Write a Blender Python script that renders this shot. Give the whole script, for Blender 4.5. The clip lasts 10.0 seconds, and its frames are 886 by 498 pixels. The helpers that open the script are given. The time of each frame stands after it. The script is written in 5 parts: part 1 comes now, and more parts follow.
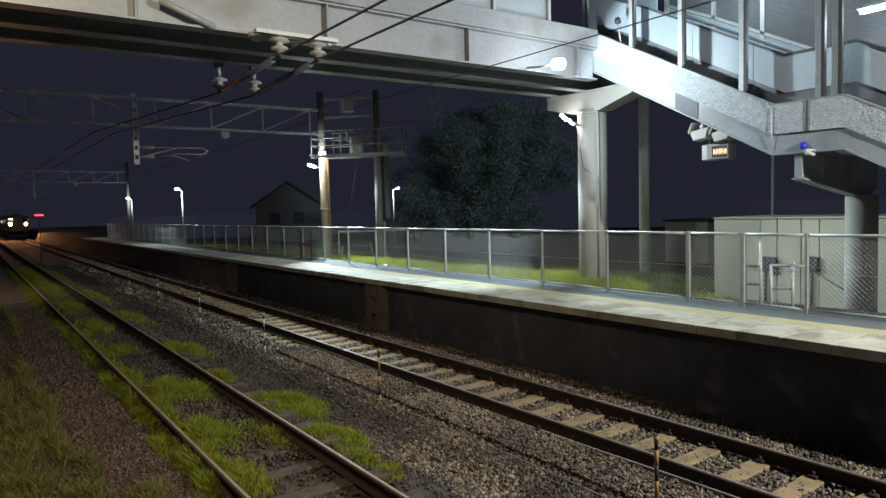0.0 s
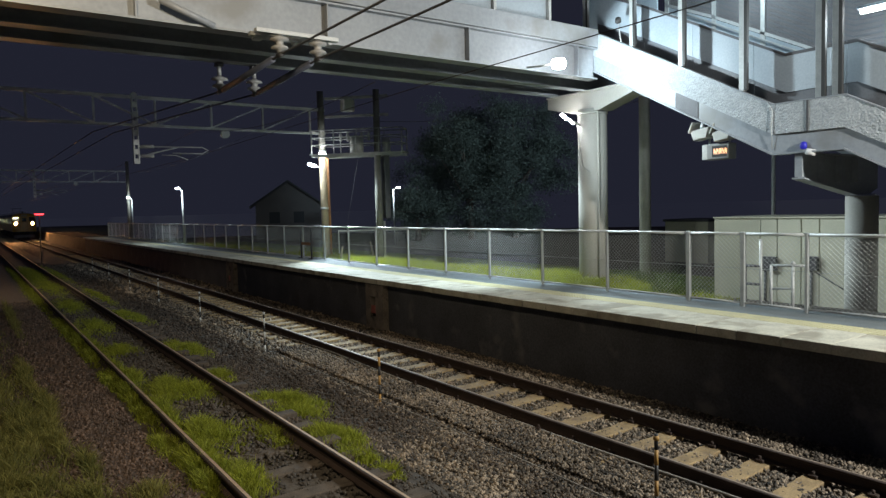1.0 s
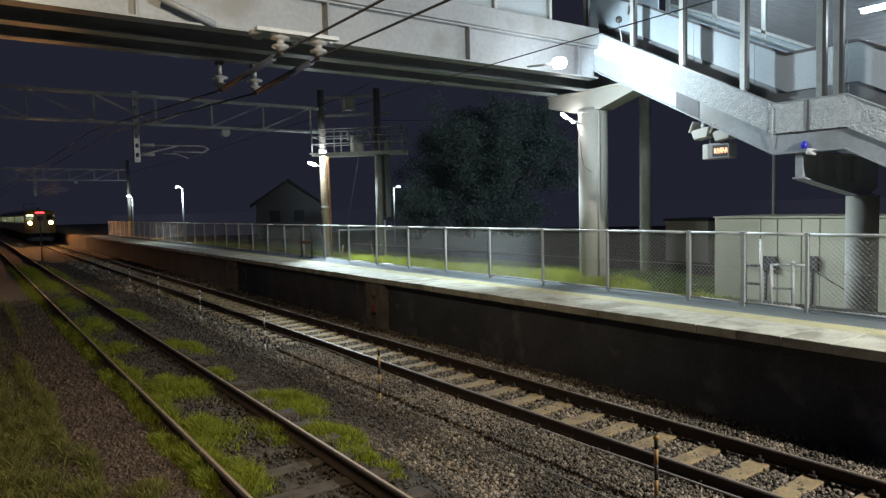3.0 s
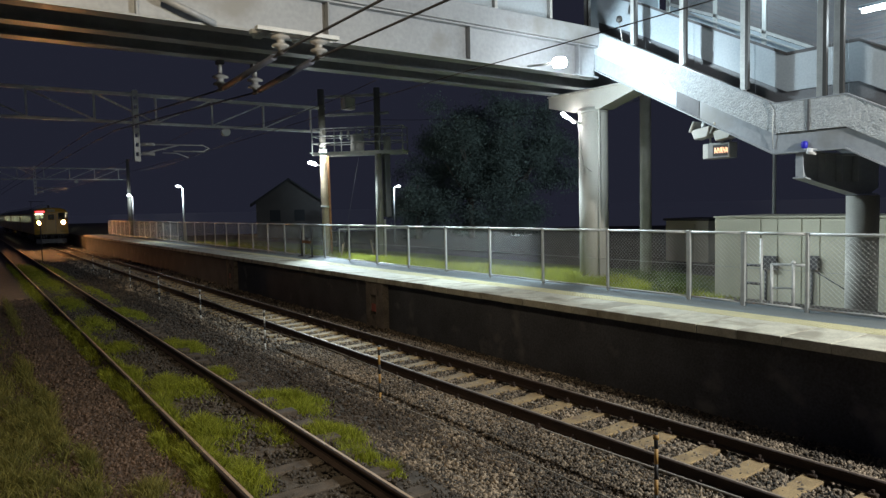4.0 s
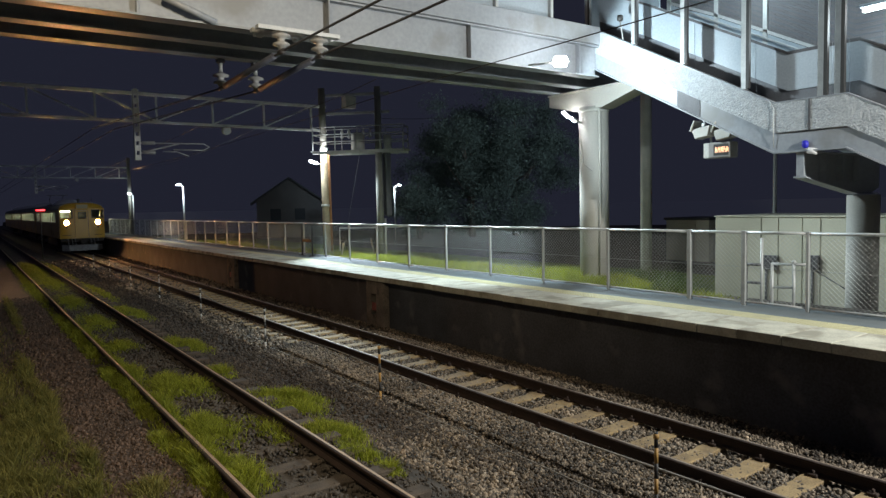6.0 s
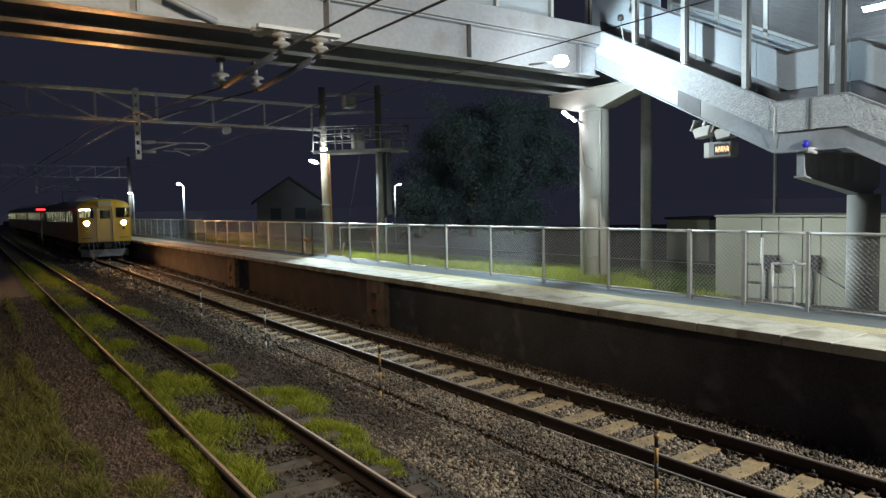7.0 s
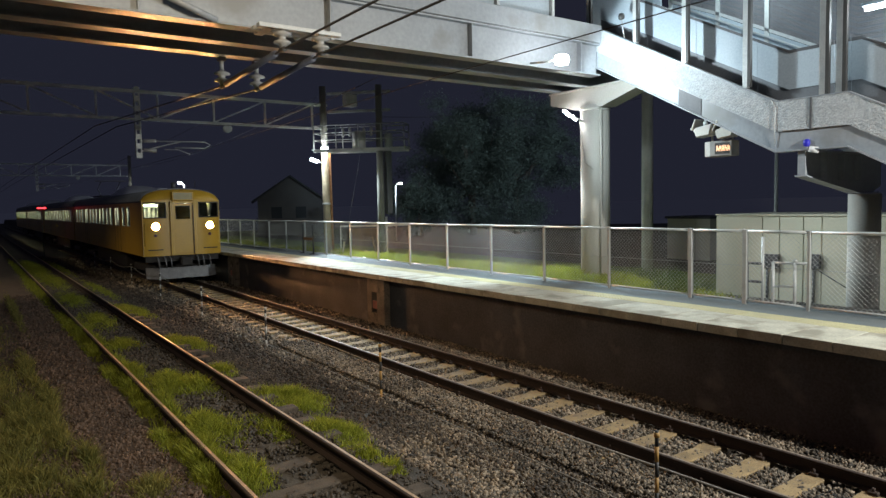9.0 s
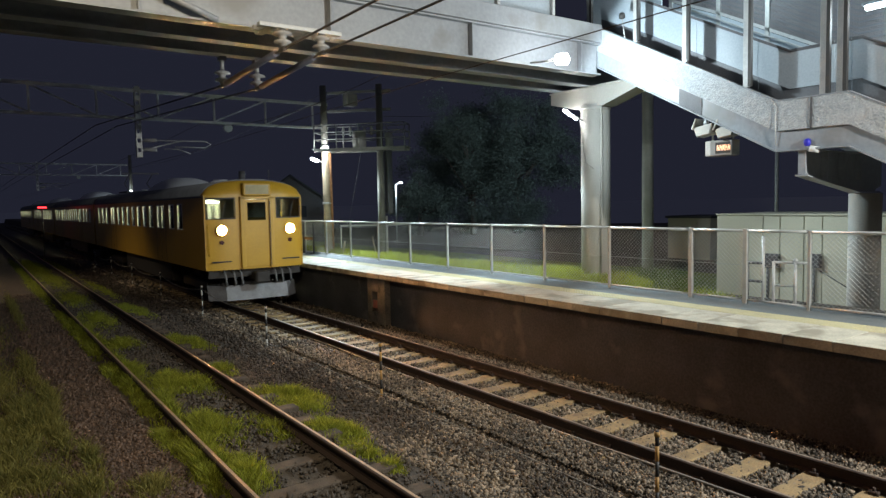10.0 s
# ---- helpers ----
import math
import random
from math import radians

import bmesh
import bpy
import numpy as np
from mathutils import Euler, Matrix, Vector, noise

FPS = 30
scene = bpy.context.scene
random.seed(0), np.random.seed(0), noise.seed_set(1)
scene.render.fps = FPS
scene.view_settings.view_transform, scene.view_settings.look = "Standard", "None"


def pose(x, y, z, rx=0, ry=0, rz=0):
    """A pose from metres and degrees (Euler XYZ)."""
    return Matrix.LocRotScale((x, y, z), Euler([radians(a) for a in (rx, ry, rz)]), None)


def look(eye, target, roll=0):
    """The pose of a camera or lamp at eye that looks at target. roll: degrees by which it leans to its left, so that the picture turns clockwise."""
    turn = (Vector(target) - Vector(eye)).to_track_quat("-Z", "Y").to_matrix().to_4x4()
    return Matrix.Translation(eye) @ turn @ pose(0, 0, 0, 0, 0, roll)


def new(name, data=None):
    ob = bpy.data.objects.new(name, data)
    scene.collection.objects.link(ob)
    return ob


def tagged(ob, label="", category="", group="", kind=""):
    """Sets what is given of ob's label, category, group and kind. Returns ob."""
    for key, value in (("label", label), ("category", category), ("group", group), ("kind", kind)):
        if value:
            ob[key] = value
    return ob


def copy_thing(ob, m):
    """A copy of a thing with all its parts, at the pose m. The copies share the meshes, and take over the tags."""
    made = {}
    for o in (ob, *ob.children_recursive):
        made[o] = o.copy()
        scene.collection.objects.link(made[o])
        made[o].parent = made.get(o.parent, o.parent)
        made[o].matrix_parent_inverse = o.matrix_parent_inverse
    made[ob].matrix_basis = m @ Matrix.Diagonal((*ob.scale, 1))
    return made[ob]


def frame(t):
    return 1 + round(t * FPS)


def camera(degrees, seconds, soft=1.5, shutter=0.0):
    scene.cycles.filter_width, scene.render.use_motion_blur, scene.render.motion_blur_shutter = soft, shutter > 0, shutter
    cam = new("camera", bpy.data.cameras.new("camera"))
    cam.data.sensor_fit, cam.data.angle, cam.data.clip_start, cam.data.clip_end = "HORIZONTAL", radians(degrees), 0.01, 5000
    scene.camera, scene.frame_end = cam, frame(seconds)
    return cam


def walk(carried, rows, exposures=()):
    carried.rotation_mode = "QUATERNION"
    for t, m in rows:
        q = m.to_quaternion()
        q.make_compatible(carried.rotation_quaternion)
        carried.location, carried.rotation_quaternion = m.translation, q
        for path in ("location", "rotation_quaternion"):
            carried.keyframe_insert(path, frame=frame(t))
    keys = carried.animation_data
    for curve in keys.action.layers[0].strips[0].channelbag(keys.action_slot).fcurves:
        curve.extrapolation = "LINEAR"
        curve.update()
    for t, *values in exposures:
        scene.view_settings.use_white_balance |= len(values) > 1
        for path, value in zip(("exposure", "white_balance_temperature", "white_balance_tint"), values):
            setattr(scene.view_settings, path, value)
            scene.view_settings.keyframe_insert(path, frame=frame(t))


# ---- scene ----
# Plan: x across the tracks, y along them (the train comes from +y), z from the main track's rail top.
EYE = (0.0, 0.0, 2.81)
LENS = 66.58


def aim(yaw, pitch, roll):
    a, b = radians(yaw), radians(pitch)
    d = Vector((math.sin(a) * math.cos(b), math.cos(a) * math.cos(b), math.sin(b)))
    return look(EYE, Vector(EYE) + d * 10, roll)


cam = camera(LENS, 10.0, soft=1.4, shutter=0.4)
walk(cam, [(t, aim(a, b, c)) for t, a, b, c in (
    (0, 35.233, -3.359, -1.458), (1, 35.223, -3.399, -1.410), (2, 35.212, -3.440, -1.363),
    (3, 35.198, -3.481, -1.317), (4, 35.183, -3.524, -1.273), (5, 35.166, -3.568, -1.233),
    (6, 35.145, -3.612, -1.197), (7, 35.123, -3.657, -1.166), (8, 35.097, -3.703, -1.142),
    (9, 35.067, -3.749, -1.125), (10, 35.035, -3.796, -1.117))])

# ---- world and lights ----
world = bpy.data.worlds.new("night")
scene.world = world
world.use_nodes = True
world.node_tree.nodes["Background"].inputs[0].default_value = (0.0074, 0.0081, 0.0140, 1)
world.node_tree.nodes["Background"].inputs[1].default_value = 1.0
scene.view_settings.exposure = 0.92


def lamp(name, place, watts, color=(1, 1, 1), size=0.1, target=None, spread=None, blend=0.6):
    kind = "SPOT" if target else "POINT"
    d = bpy.data.lights.new(name, kind)
    d.energy, d.color, d.shadow_soft_size = watts, color, size
    ob = new(name, d)
    if target:
        d.spot_size, d.spot_blend = radians(spread), blend
        ob.matrix_world = look(place, target)
    else:
        ob.location = place
    return ob


COOL = (0.76, 0.93, 1.0)
WARM = (1.0, 0.92, 0.76)
lamp("floodlight_lamp", (9.27, 8.98, 5.42), 280, COOL, 0.09, (10.98, 8.3, 5.1), 122, 0.2)
lamp("pier_lamp", (11.05, 11.60, 4.80), 820, COOL, 0.06, (11.2, 14.2, 0.9), 124)
lamp("pier_lamp_second", (11.05, 10.9, 4.72), 560, COOL, 0.06, (11.4, 6.5, 1.2), 78, 0.6)
lamp("mast_lamp_upper", (11.62, 23.62, 4.72), 2700, COOL, 0.08, (11.9, 18.6, 0.9), 88, 0.7)
lamp("mast_lamp_lower", (10.72, 24.2, 4.5), 40, COOL, 0.08)
lamp("far_lamp", (10.65, 42.9, 4.35), 200, COOL, 0.1)
lamp("farther_lamp", (11.55, 63.0, 4.35), 50, COOL, 0.1)
lamp("street_lamp_light", (24.0, 40.0, 4.3), 120, COOL, 0.1)
lamp("stair_tube_light", (12.2, 5.0, 5.7), 85, COOL, 0.2)
# lamp added to brighten the upper flight; no tube is built there
lamp("stair_fill_light_high", (12.2, 8.4, 7.4), 85, COOL, 0.2)
# the next platform floodlight along the fence, out of view
lamp("next_platform_lamp", (9.3, -2.2, 5.5), 2350, (0.97, 0.96, 0.90), 0.1)
# two unseen lamps, added to fill in the siding, verge and platform face
lamp("siding_fill_lamp", (0.2, 3.8, 7.0), 640, (1.0, 0.80, 0.52), 0.15, (1.2, 13.5, 0.0), 132, 0.9)
lamp("siding_fill_lamp_far", (-2.2, 27.0, 6.5), 480, (1.0, 0.80, 0.52), 0.15, (1.0, 29.0, 0.0), 84, 0.9)
# unseen lamp past the hut, added only to brighten the trees
lamp("tree_fill_lamp", (31.0, 9.0, 8.0), 9500, (0.62, 0.83, 1.0), 0.15, (34.8, 42.5, 7.2), 36)


# ---- materials ----
def mat(name, c1, c2=None, rough=0.7, metal=0.0, scale=6.0, fine=60.0, bump=0.15, spots=None, island=0.0, dist=0.01):
    """A surface: two colours mixed by coarse and fine noise, with fine relief."""
    m = bpy.data.materials.new(name)
    m.use_nodes = True
    t = m.node_tree
    n, l = t.nodes, t.links
    b = n["Principled BSDF"]
    c2 = c2 or tuple(v * 0.75 for v in c1)
    tc = n.new("ShaderNodeTexCoord")
    big, small = n.new("ShaderNodeTexNoise"), n.new("ShaderNodeTexNoise")
    big.inputs["Scale"].default_value, big.inputs["Detail"].default_value = scale, 6
    small.inputs["Scale"].default_value, small.inputs["Detail"].default_value = fine, 4
    info, shift, off = n.new("ShaderNodeObjectInfo"), n.new("ShaderNodeMath"), n.new("ShaderNodeVectorMath")
    shift.operation, shift.inputs[1].default_value = "MULTIPLY", 40.0
    l.new(info.outputs["Random"], shift.inputs[0])
    l.new(tc.outputs["Object"], off.inputs[0])
    l.new(shift.outputs[0], off.inputs[1])
    where = off.outputs[0]
    for x in (big, small):
        l.new(where, x.inputs["Vector"])
    add = n.new("ShaderNodeMath")
    add.operation = "MULTIPLY_ADD"
    l.new(small.outputs["Fac"], add.inputs[0])
    add.inputs[1].default_value = 0.5
    half = n.new("ShaderNodeMath")
    half.operation = "MULTIPLY"
    l.new(big.outputs["Fac"], half.inputs[0])
    half.inputs[1].default_value = 0.5
    l.new(half.outputs[0], add.inputs[2])
    ramp = n.new("ShaderNodeValToRGB")
    ramp.color_ramp.elements[0].position, ramp.color_ramp.elements[1].position = 0.36, 0.64
    ramp.color_ramp.elements[0].color, ramp.color_ramp.elements[1].color = (*c2, 1), (*c1, 1)
    l.new(add.outputs[0], ramp.inputs[0])
    out = ramp.outputs[0]
    if spots:
        sp = n.new("ShaderNodeTexNoise")
        sp.inputs["Scale"].default_value, sp.inputs["Detail"].default_value = spots[1], 8
        l.new(where, sp.inputs["Vector"])
        sr = n.new("ShaderNodeValToRGB")
        sr.color_ramp.elements[0].position, sr.color_ramp.elements[1].position = spots[2], spots[2] + 0.12
        l.new(sp.outputs["Fac"], sr.inputs[0])
        mx = n.new("ShaderNodeMix")
        mx.data_type = "RGBA"
        l.new(sr.outputs[0], mx.inputs[0])
        l.new(out, mx.inputs[6])
        mx.inputs[7].default_value = (*spots[0], 1)
        out = mx.outputs[2]
    if island:
        geo = n.new("ShaderNodeNewGeometry")
        hsv = n.new("ShaderNodeHueSaturation")
        mr = n.new("ShaderNodeMapRange")
        mr.inputs["To Min"].default_value, mr.inputs["To Max"].default_value = 1 - island, 1 + island
        l.new(geo.outputs["Random Per Island"], mr.inputs["Value"])
        l.new(mr.outputs[0], hsv.inputs["Value"])
        l.new(out, hsv.inputs["Color"])
        out = hsv.outputs[0]
    l.new(out, b.inputs["Base Color"])
    rr = n.new("ShaderNodeMapRange")
    rr.inputs["To Min"].default_value, rr.inputs["To Max"].default_value = max(rough - 0.12, 0.05), min(rough + 0.12, 1)
    l.new(add.outputs[0], rr.inputs["Value"])
    l.new(rr.outputs[0], b.inputs["Roughness"])
    b.inputs["Metallic"].default_value = metal
    if bump:
        bp = n.new("ShaderNodeBump")
        bp.inputs["Strength"].default_value, bp.inputs["Distance"].default_value = bump, dist
        l.new(add.outputs[0], bp.inputs["Height"])
        l.new(bp.outputs[0], b.inputs["Normal"])
    return m


def glow(name, color, strength, base=(0.8, 0.8, 0.8)):
    m = bpy.data.materials.new(name)
    m.use_nodes = True
    b = m.node_tree.nodes["Principled BSDF"]
    b.inputs["Base Color"].default_value = (*base, 1)
    b.inputs["Emission Color"].default_value, b.inputs["Emission Strength"].default_value = (*color, 1), strength
    return m


def glass(name, color=(0.8, 0.85, 0.85), rough=0.03):
    m = bpy.data.materials.new(name)
    m.use_nodes = True
    t = m.node_tree
    g, tr, mx = t.nodes.new("ShaderNodeBsdfGlossy"), t.nodes.new("ShaderNodeBsdfTransparent"), t.nodes.new("ShaderNodeMixShader")
    g.inputs["Roughness"].default_value = rough
    tr.inputs["Color"].default_value = (*color, 1)
    fr = t.nodes.new("ShaderNodeFresnel")
    t.links.new(fr.outputs[0], mx.inputs[0])
    t.links.new(tr.outputs[0], mx.inputs[1])
    t.links.new(g.outputs[0], mx.inputs[2])
    t.links.new(mx.outputs[0], t.nodes["Material Output"].inputs[0])
    return m


M_GROUND = mat("dirt_gravel", (0.085, 0.072, 0.058), (0.035, 0.03, 0.025), 0.95, 0, 1.2, 38, 0.9, dist=0.03)
M_STONE = mat("ballast_stone", (0.245, 0.195, 0.14), (0.025, 0.019, 0.014), 0.75, 0, 1.1, 45, 0.4, island=0.9)
M_DIRTSTONE = mat("dirty_ballast", (0.085, 0.066, 0.05), (0.03, 0.023, 0.018), 0.9, 0, 3, 45, 0.4, island=0.6)
M_DULLGALV = mat("weathered_galvanising", (0.30, 0.30, 0.29), (0.20, 0.20, 0.20), 0.7, 0.2, 6, 50, 0.1)
M_PATH = mat("trodden_gravel", (0.085, 0.057, 0.042), (0.033, 0.022, 0.017), 0.9, 0, 2, 55, 1.0, dist=0.02)
M_SLEEPER = mat("concrete_sleeper", (0.34, 0.245, 0.12), (0.16, 0.112, 0.058), 0.85, 0, 4, 60, 0.3, ((0.16, 0.11, 0.07), 5, 0.6))
M_WOODSLEEPER = mat("weathered_timber", (0.115, 0.092, 0.070), (0.035, 0.028, 0.022), 0.9, 0, 5, 70, 0.6)
M_RAILTOP = mat("worn_rail_steel", (0.33, 0.265, 0.21), (0.20, 0.155, 0.12), 0.6, 0.5, 3, 40, 0.05)
M_DULLTOP = mat("dull_rail_steel", (0.50, 0.36, 0.23), (0.30, 0.20, 0.12), 0.6, 0.4, 4, 40, 0.1)
M_RUST = mat("rusty_steel", (0.043, 0.026, 0.019), (0.021, 0.013, 0.010), 0.85, 0.1, 8, 70, 0.4)
M_COPING = mat("coping_concrete", (0.52, 0.505, 0.415), (0.33, 0.32, 0.265), 0.85, 0, 3, 40, 0.35, ((0.25, 0.235, 0.185), 1.6, 0.50))
M_WALL = mat("sooty_platform_wall", (0.085, 0.09, 0.105), (0.038, 0.04, 0.047), 0.85, 0, 1.3, 30, 0.5, ((0.125, 0.125, 0.13), 1.7, 0.60))
M_PIERWALL = mat("weathered_buttress", (0.22, 0.19, 0.16), (0.09, 0.08, 0.07), 0.9, 0, 3, 40, 0.5, ((0.06, 0.055, 0.05), 4, 0.55))
M_ASPHALT = mat("platform_asphalt", (0.15, 0.178, 0.188), (0.10, 0.118, 0.125), 0.85, 0, 1.5, 90, 0.35)
M_YELLOW = mat("tactile_yellow", (0.50, 0.47, 0.28), (0.37, 0.35, 0.22), 0.7, 0, 3, 50, 0.1)
M_GALV = mat("galvanised_steel", (0.47, 0.48, 0.47), (0.34, 0.35, 0.35), 0.5, 0.3, 8, 60, 0.08)
M_WIRE = mat("galvanised_wire", (0.42, 0.43, 0.42), (0.32, 0.33, 0.32), 0.5, 0.1, 10, 60, 0.0)
M_BRIDGE = mat("grey_bridge_paint", (0.29, 0.315, 0.345), (0.22, 0.24, 0.265), 0.42, 0, 1.1, 14, 0.07, ((0.20, 0.205, 0.205), 0.9, 0.56))
M_LUMPY = mat("sprayed_lumpy_coating", (0.43, 0.46, 0.48), (0.29, 0.315, 0.335), 0.7, 0, 13, 32, 1.0, dist=0.05)
M_PANEL = mat("pale_panel_paint", (0.335, 0.39, 0.44), (0.275, 0.325, 0.365), 0.5, 0, 1.1, 30, 0.04)
M_PIER = mat("pier_paint", (0.42, 0.41, 0.37), (0.35, 0.34, 0.31), 0.65, 0, 0.9, 40, 0.1, ((0.36, 0.34, 0.29), 1.1, 0.64))
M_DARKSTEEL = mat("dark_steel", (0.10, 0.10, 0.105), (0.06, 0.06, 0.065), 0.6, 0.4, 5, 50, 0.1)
# tone of the shadow band below the stair panels, also used for the screen's ribs
M_SHADE_RIB = mat("grey_shadow_band_and_rib", (0.115, 0.125, 0.14), (0.085, 0.092, 0.105), 0.55, 0, 2, 30, 0.05)
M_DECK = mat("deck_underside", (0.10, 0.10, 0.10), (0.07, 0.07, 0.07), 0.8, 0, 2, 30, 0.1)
M_CONCPOLE = mat("concrete_pole", (0.26, 0.25, 0.22), (0.19, 0.18, 0.16), 0.85, 0, 3, 50, 0.15)
M_DIMPOLE = mat("dimmed_concrete_pole", (0.13, 0.125, 0.11), (0.08, 0.078, 0.07), 0.85, 0, 3, 50, 0.15)
M_WOODPOLE = mat("timber_pole", (0.36, 0.30, 0.21), (0.22, 0.18, 0.12), 0.85, 0, 4, 50, 0.3)
M_PORCELAIN = mat("porcelain", (0.36, 0.36, 0.355), (0.27, 0.27, 0.265), 0.25, 0, 6, 40, 0.0)
M_CABLE = mat("black_cable", (0.06, 0.06, 0.065), (0.035, 0.035, 0.038), 0.55, 0, 8, 60, 0.0)
M_SLEEVE = mat("insulating_sleeve", (0.075, 0.085, 0.12), (0.05, 0.058, 0.085), 0.6, 0, 6, 50, 0.05)
M_COPPER = mat("contact_wire", (0.06, 0.045, 0.035), (0.04, 0.03, 0.025), 0.6, 0.3, 8, 60, 0.0)
M_PALECABLE = mat("pale_cable", (0.40, 0.39, 0.36), (0.28, 0.27, 0.25), 0.6, 0, 8, 60, 0.0)
M_YPOST = mat("yellow_band", (0.42, 0.25, 0.07), (0.28, 0.16, 0.05), 0.6, 0, 9, 60, 0.1)
M_BPOST = mat("black_band", (0.03, 0.03, 0.03), (0.018, 0.018, 0.018), 0.6, 0, 9, 60, 0.1)
M_WPOST = mat("white_post", (0.55, 0.55, 0.52), (0.42, 0.42, 0.4), 0.6, 0, 9, 60, 0.1)
M_HUT = mat("hut_panel", (0.53, 0.50, 0.385), (0.45, 0.425, 0.325), 0.7, 0, 1.0, 40, 0.08, ((0.25, 0.24, 0.21), 1.5, 0.66))
M_PATHSTONE = mat("path_pebble", (0.13, 0.086, 0.062), (0.05, 0.034, 0.025), 0.85, 0, 2, 45, 0.3, island=0.5)
M_GRASS = mat("grass", (0.31, 0.34, 0.032), (0.19, 0.225, 0.022), 0.7, 0, 1.5, 30, 0.0, island=0.5)
M_DRYGRASS = mat("dry_grass", (0.24, 0.22, 0.06), (0.12, 0.13, 0.03), 0.75, 0, 1.5, 30, 0.0, island=0.5)
M_WEED = mat("weed_leaf", (0.09, 0.12, 0.03), (0.045, 0.065, 0.018), 0.65, 0, 1.5, 30, 0.0, island=0.5)
M_TURF = mat("turf", (0.16, 0.20, 0.03), (0.055, 0.08, 0.018), 0.9, 0, 1.5, 45, 0.8, dist=0.03)


def leafy(m, share):
    """Lets part of the light through thin blades."""
    t = m.node_tree
    b, out = t.nodes["Principled BSDF"], t.nodes["Material Output"]
    tr, mx = t.nodes.new("ShaderNodeBsdfTranslucent"), t.nodes.new("ShaderNodeMixShader")
    t.links.new(b.inputs["Base Color"].links[0].from_socket, tr.inputs["Color"])
    mx.inputs[0].default_value = share
    t.links.new(b.outputs[0], mx.inputs[1])
    t.links.new(tr.outputs[0], mx.inputs[2])
    t.links.new(mx.outputs[0], out.inputs[0])


for m in (M_GRASS, M_DRYGRASS, M_WEED):
    leafy(m, 0.45)
M_LEAF = mat("leaves", (0.085, 0.105, 0.085), (0.06, 0.078, 0.062), 0.75, 0, 0.5, 30, 0.0, island=0.25)
M_BARK = mat("bark", (0.12, 0.09, 0.07), (0.06, 0.045, 0.035), 0.9, 0, 5, 40, 0.5)
M_TRAIN = mat("yellow_train_paint", (0.53, 0.31, 0.026), (0.44, 0.25, 0.022), 0.38, 0, 1.0, 30, 0.03, ((0.42, 0.24, 0.03), 1.6, 0.68))
M_TRAINROOF = mat("train_roof", (0.20, 0.20, 0.20), (0.12, 0.12, 0.12), 0.7, 0, 2, 40, 0.1)
M_AIRCON = mat("aircon_casing", (0.66, 0.67, 0.68), (0.55, 0.56, 0.57), 0.45, 0, 2, 40, 0.05)
M_SKIRT = mat("grey_plough", (0.22, 0.22, 0.225), (0.11, 0.11, 0.115), 0.6, 0.2, 4, 40, 0.15)
M_UNDER = mat("bogie_grime", (0.05, 0.045, 0.042), (0.025, 0.022, 0.02), 0.8, 0.2, 6, 40, 0.3)
M_CREAM = mat("car_interior", (0.68, 0.70, 0.68), (0.62, 0.64, 0.61), 0.6, 0, 2, 30, 0.0)
M_RUBBER = mat("black_rubber", (0.02, 0.02, 0.02), (0.012, 0.012, 0.012), 0.6, 0, 6, 40, 0.0)
M_HOUSE = mat("house_wall", (0.15, 0.135, 0.125), (0.11, 0.10, 0.095), 0.85, 0, 1, 20, 0.1)
M_TILE = mat("house_roof", (0.06, 0.06, 0.065), (0.04, 0.04, 0.042), 0.7, 0, 1, 12, 0.3)
M_WINDOWDARK = mat("dark_window", (0.02, 0.022, 0.026), (0.015, 0.016, 0.02), 0.6, 0, 1, 12, 0.0)
M_REDSIGN = mat("red_enamel", (0.34, 0.11, 0.09), (0.24, 0.07, 0.055), 0.5, 0, 4, 30, 0.0)
M_RUSTPIPE = mat("rust_orange_pipe", (0.33, 0.16, 0.06), (0.20, 0.09, 0.035), 0.7, 0, 7, 60, 0.2)
M_TAILLENS = mat("dark_red_lens", (0.07, 0.015, 0.012), (0.05, 0.01, 0.01), 0.25, 0, 4, 30, 0.0)
M_ROPE = mat("grey_rope", (0.30, 0.28, 0.25), (0.18, 0.17, 0.15), 0.85, 0, 8, 60, 0.0)
M_FLOODGLOW = glow("flood_glow", (0.95, 1.0, 1.0), 60)
M_LAMPGLOW = glow("lamp_glow", (0.95, 1.0, 1.0), 40)
M_TUBEGLOW = glow("tube_glow", (0.95, 0.98, 1.0), 25)
M_HEAD = glow("headlight_glow", (1.0, 0.46, 0.17), 6200)
M_CARLIGHT = glow("car_ceiling_tube", (1.0, 0.90, 0.58), 50)
M_SIGNGLOW = glow("sign_amber", (1.0, 0.36, 0.06), 1.0)
# glows in the world's own colour to pass for haze
M_HAZESHEET = glow("sky_coloured_haze_sheet", (0.0074, 0.0081, 0.0140), 1.0, (0.0, 0.0, 0.0))
M_BLUEGLOW = glow("blue_lens", (0.02, 0.02, 0.8), 0.06, (0.012, 0.012, 0.30))
M_REDGLOW = glow("red_lens", (1.0, 0.03, 0.04), 2.5)
M_GLASS = glass("window_glass")
M_CABGLASS = glass("tinted_glass", (0.45, 0.48, 0.46))


# ---- builders ----
def box(bm, x0, y0, z0, x1, y1, z1, bevel=0.0):
    vs = [bm.verts.new((x, y, z)) for x in (x0, x1) for y in (y0, y1) for z in (z0, z1)]
    fs = [bm.faces.new([vs[i] for i in f]) for f in ((0, 1, 3, 2), (4, 6, 7, 5), (0, 4, 5, 1), (2, 3, 7, 6), (0, 2, 6, 4), (1, 5, 7, 3))]
    if bevel:
        es = list({e for f in fs for e in f.edges})
        bmesh.ops.bevel(bm, geom=es, offset=bevel, segments=1, affect="EDGES")
    return bm


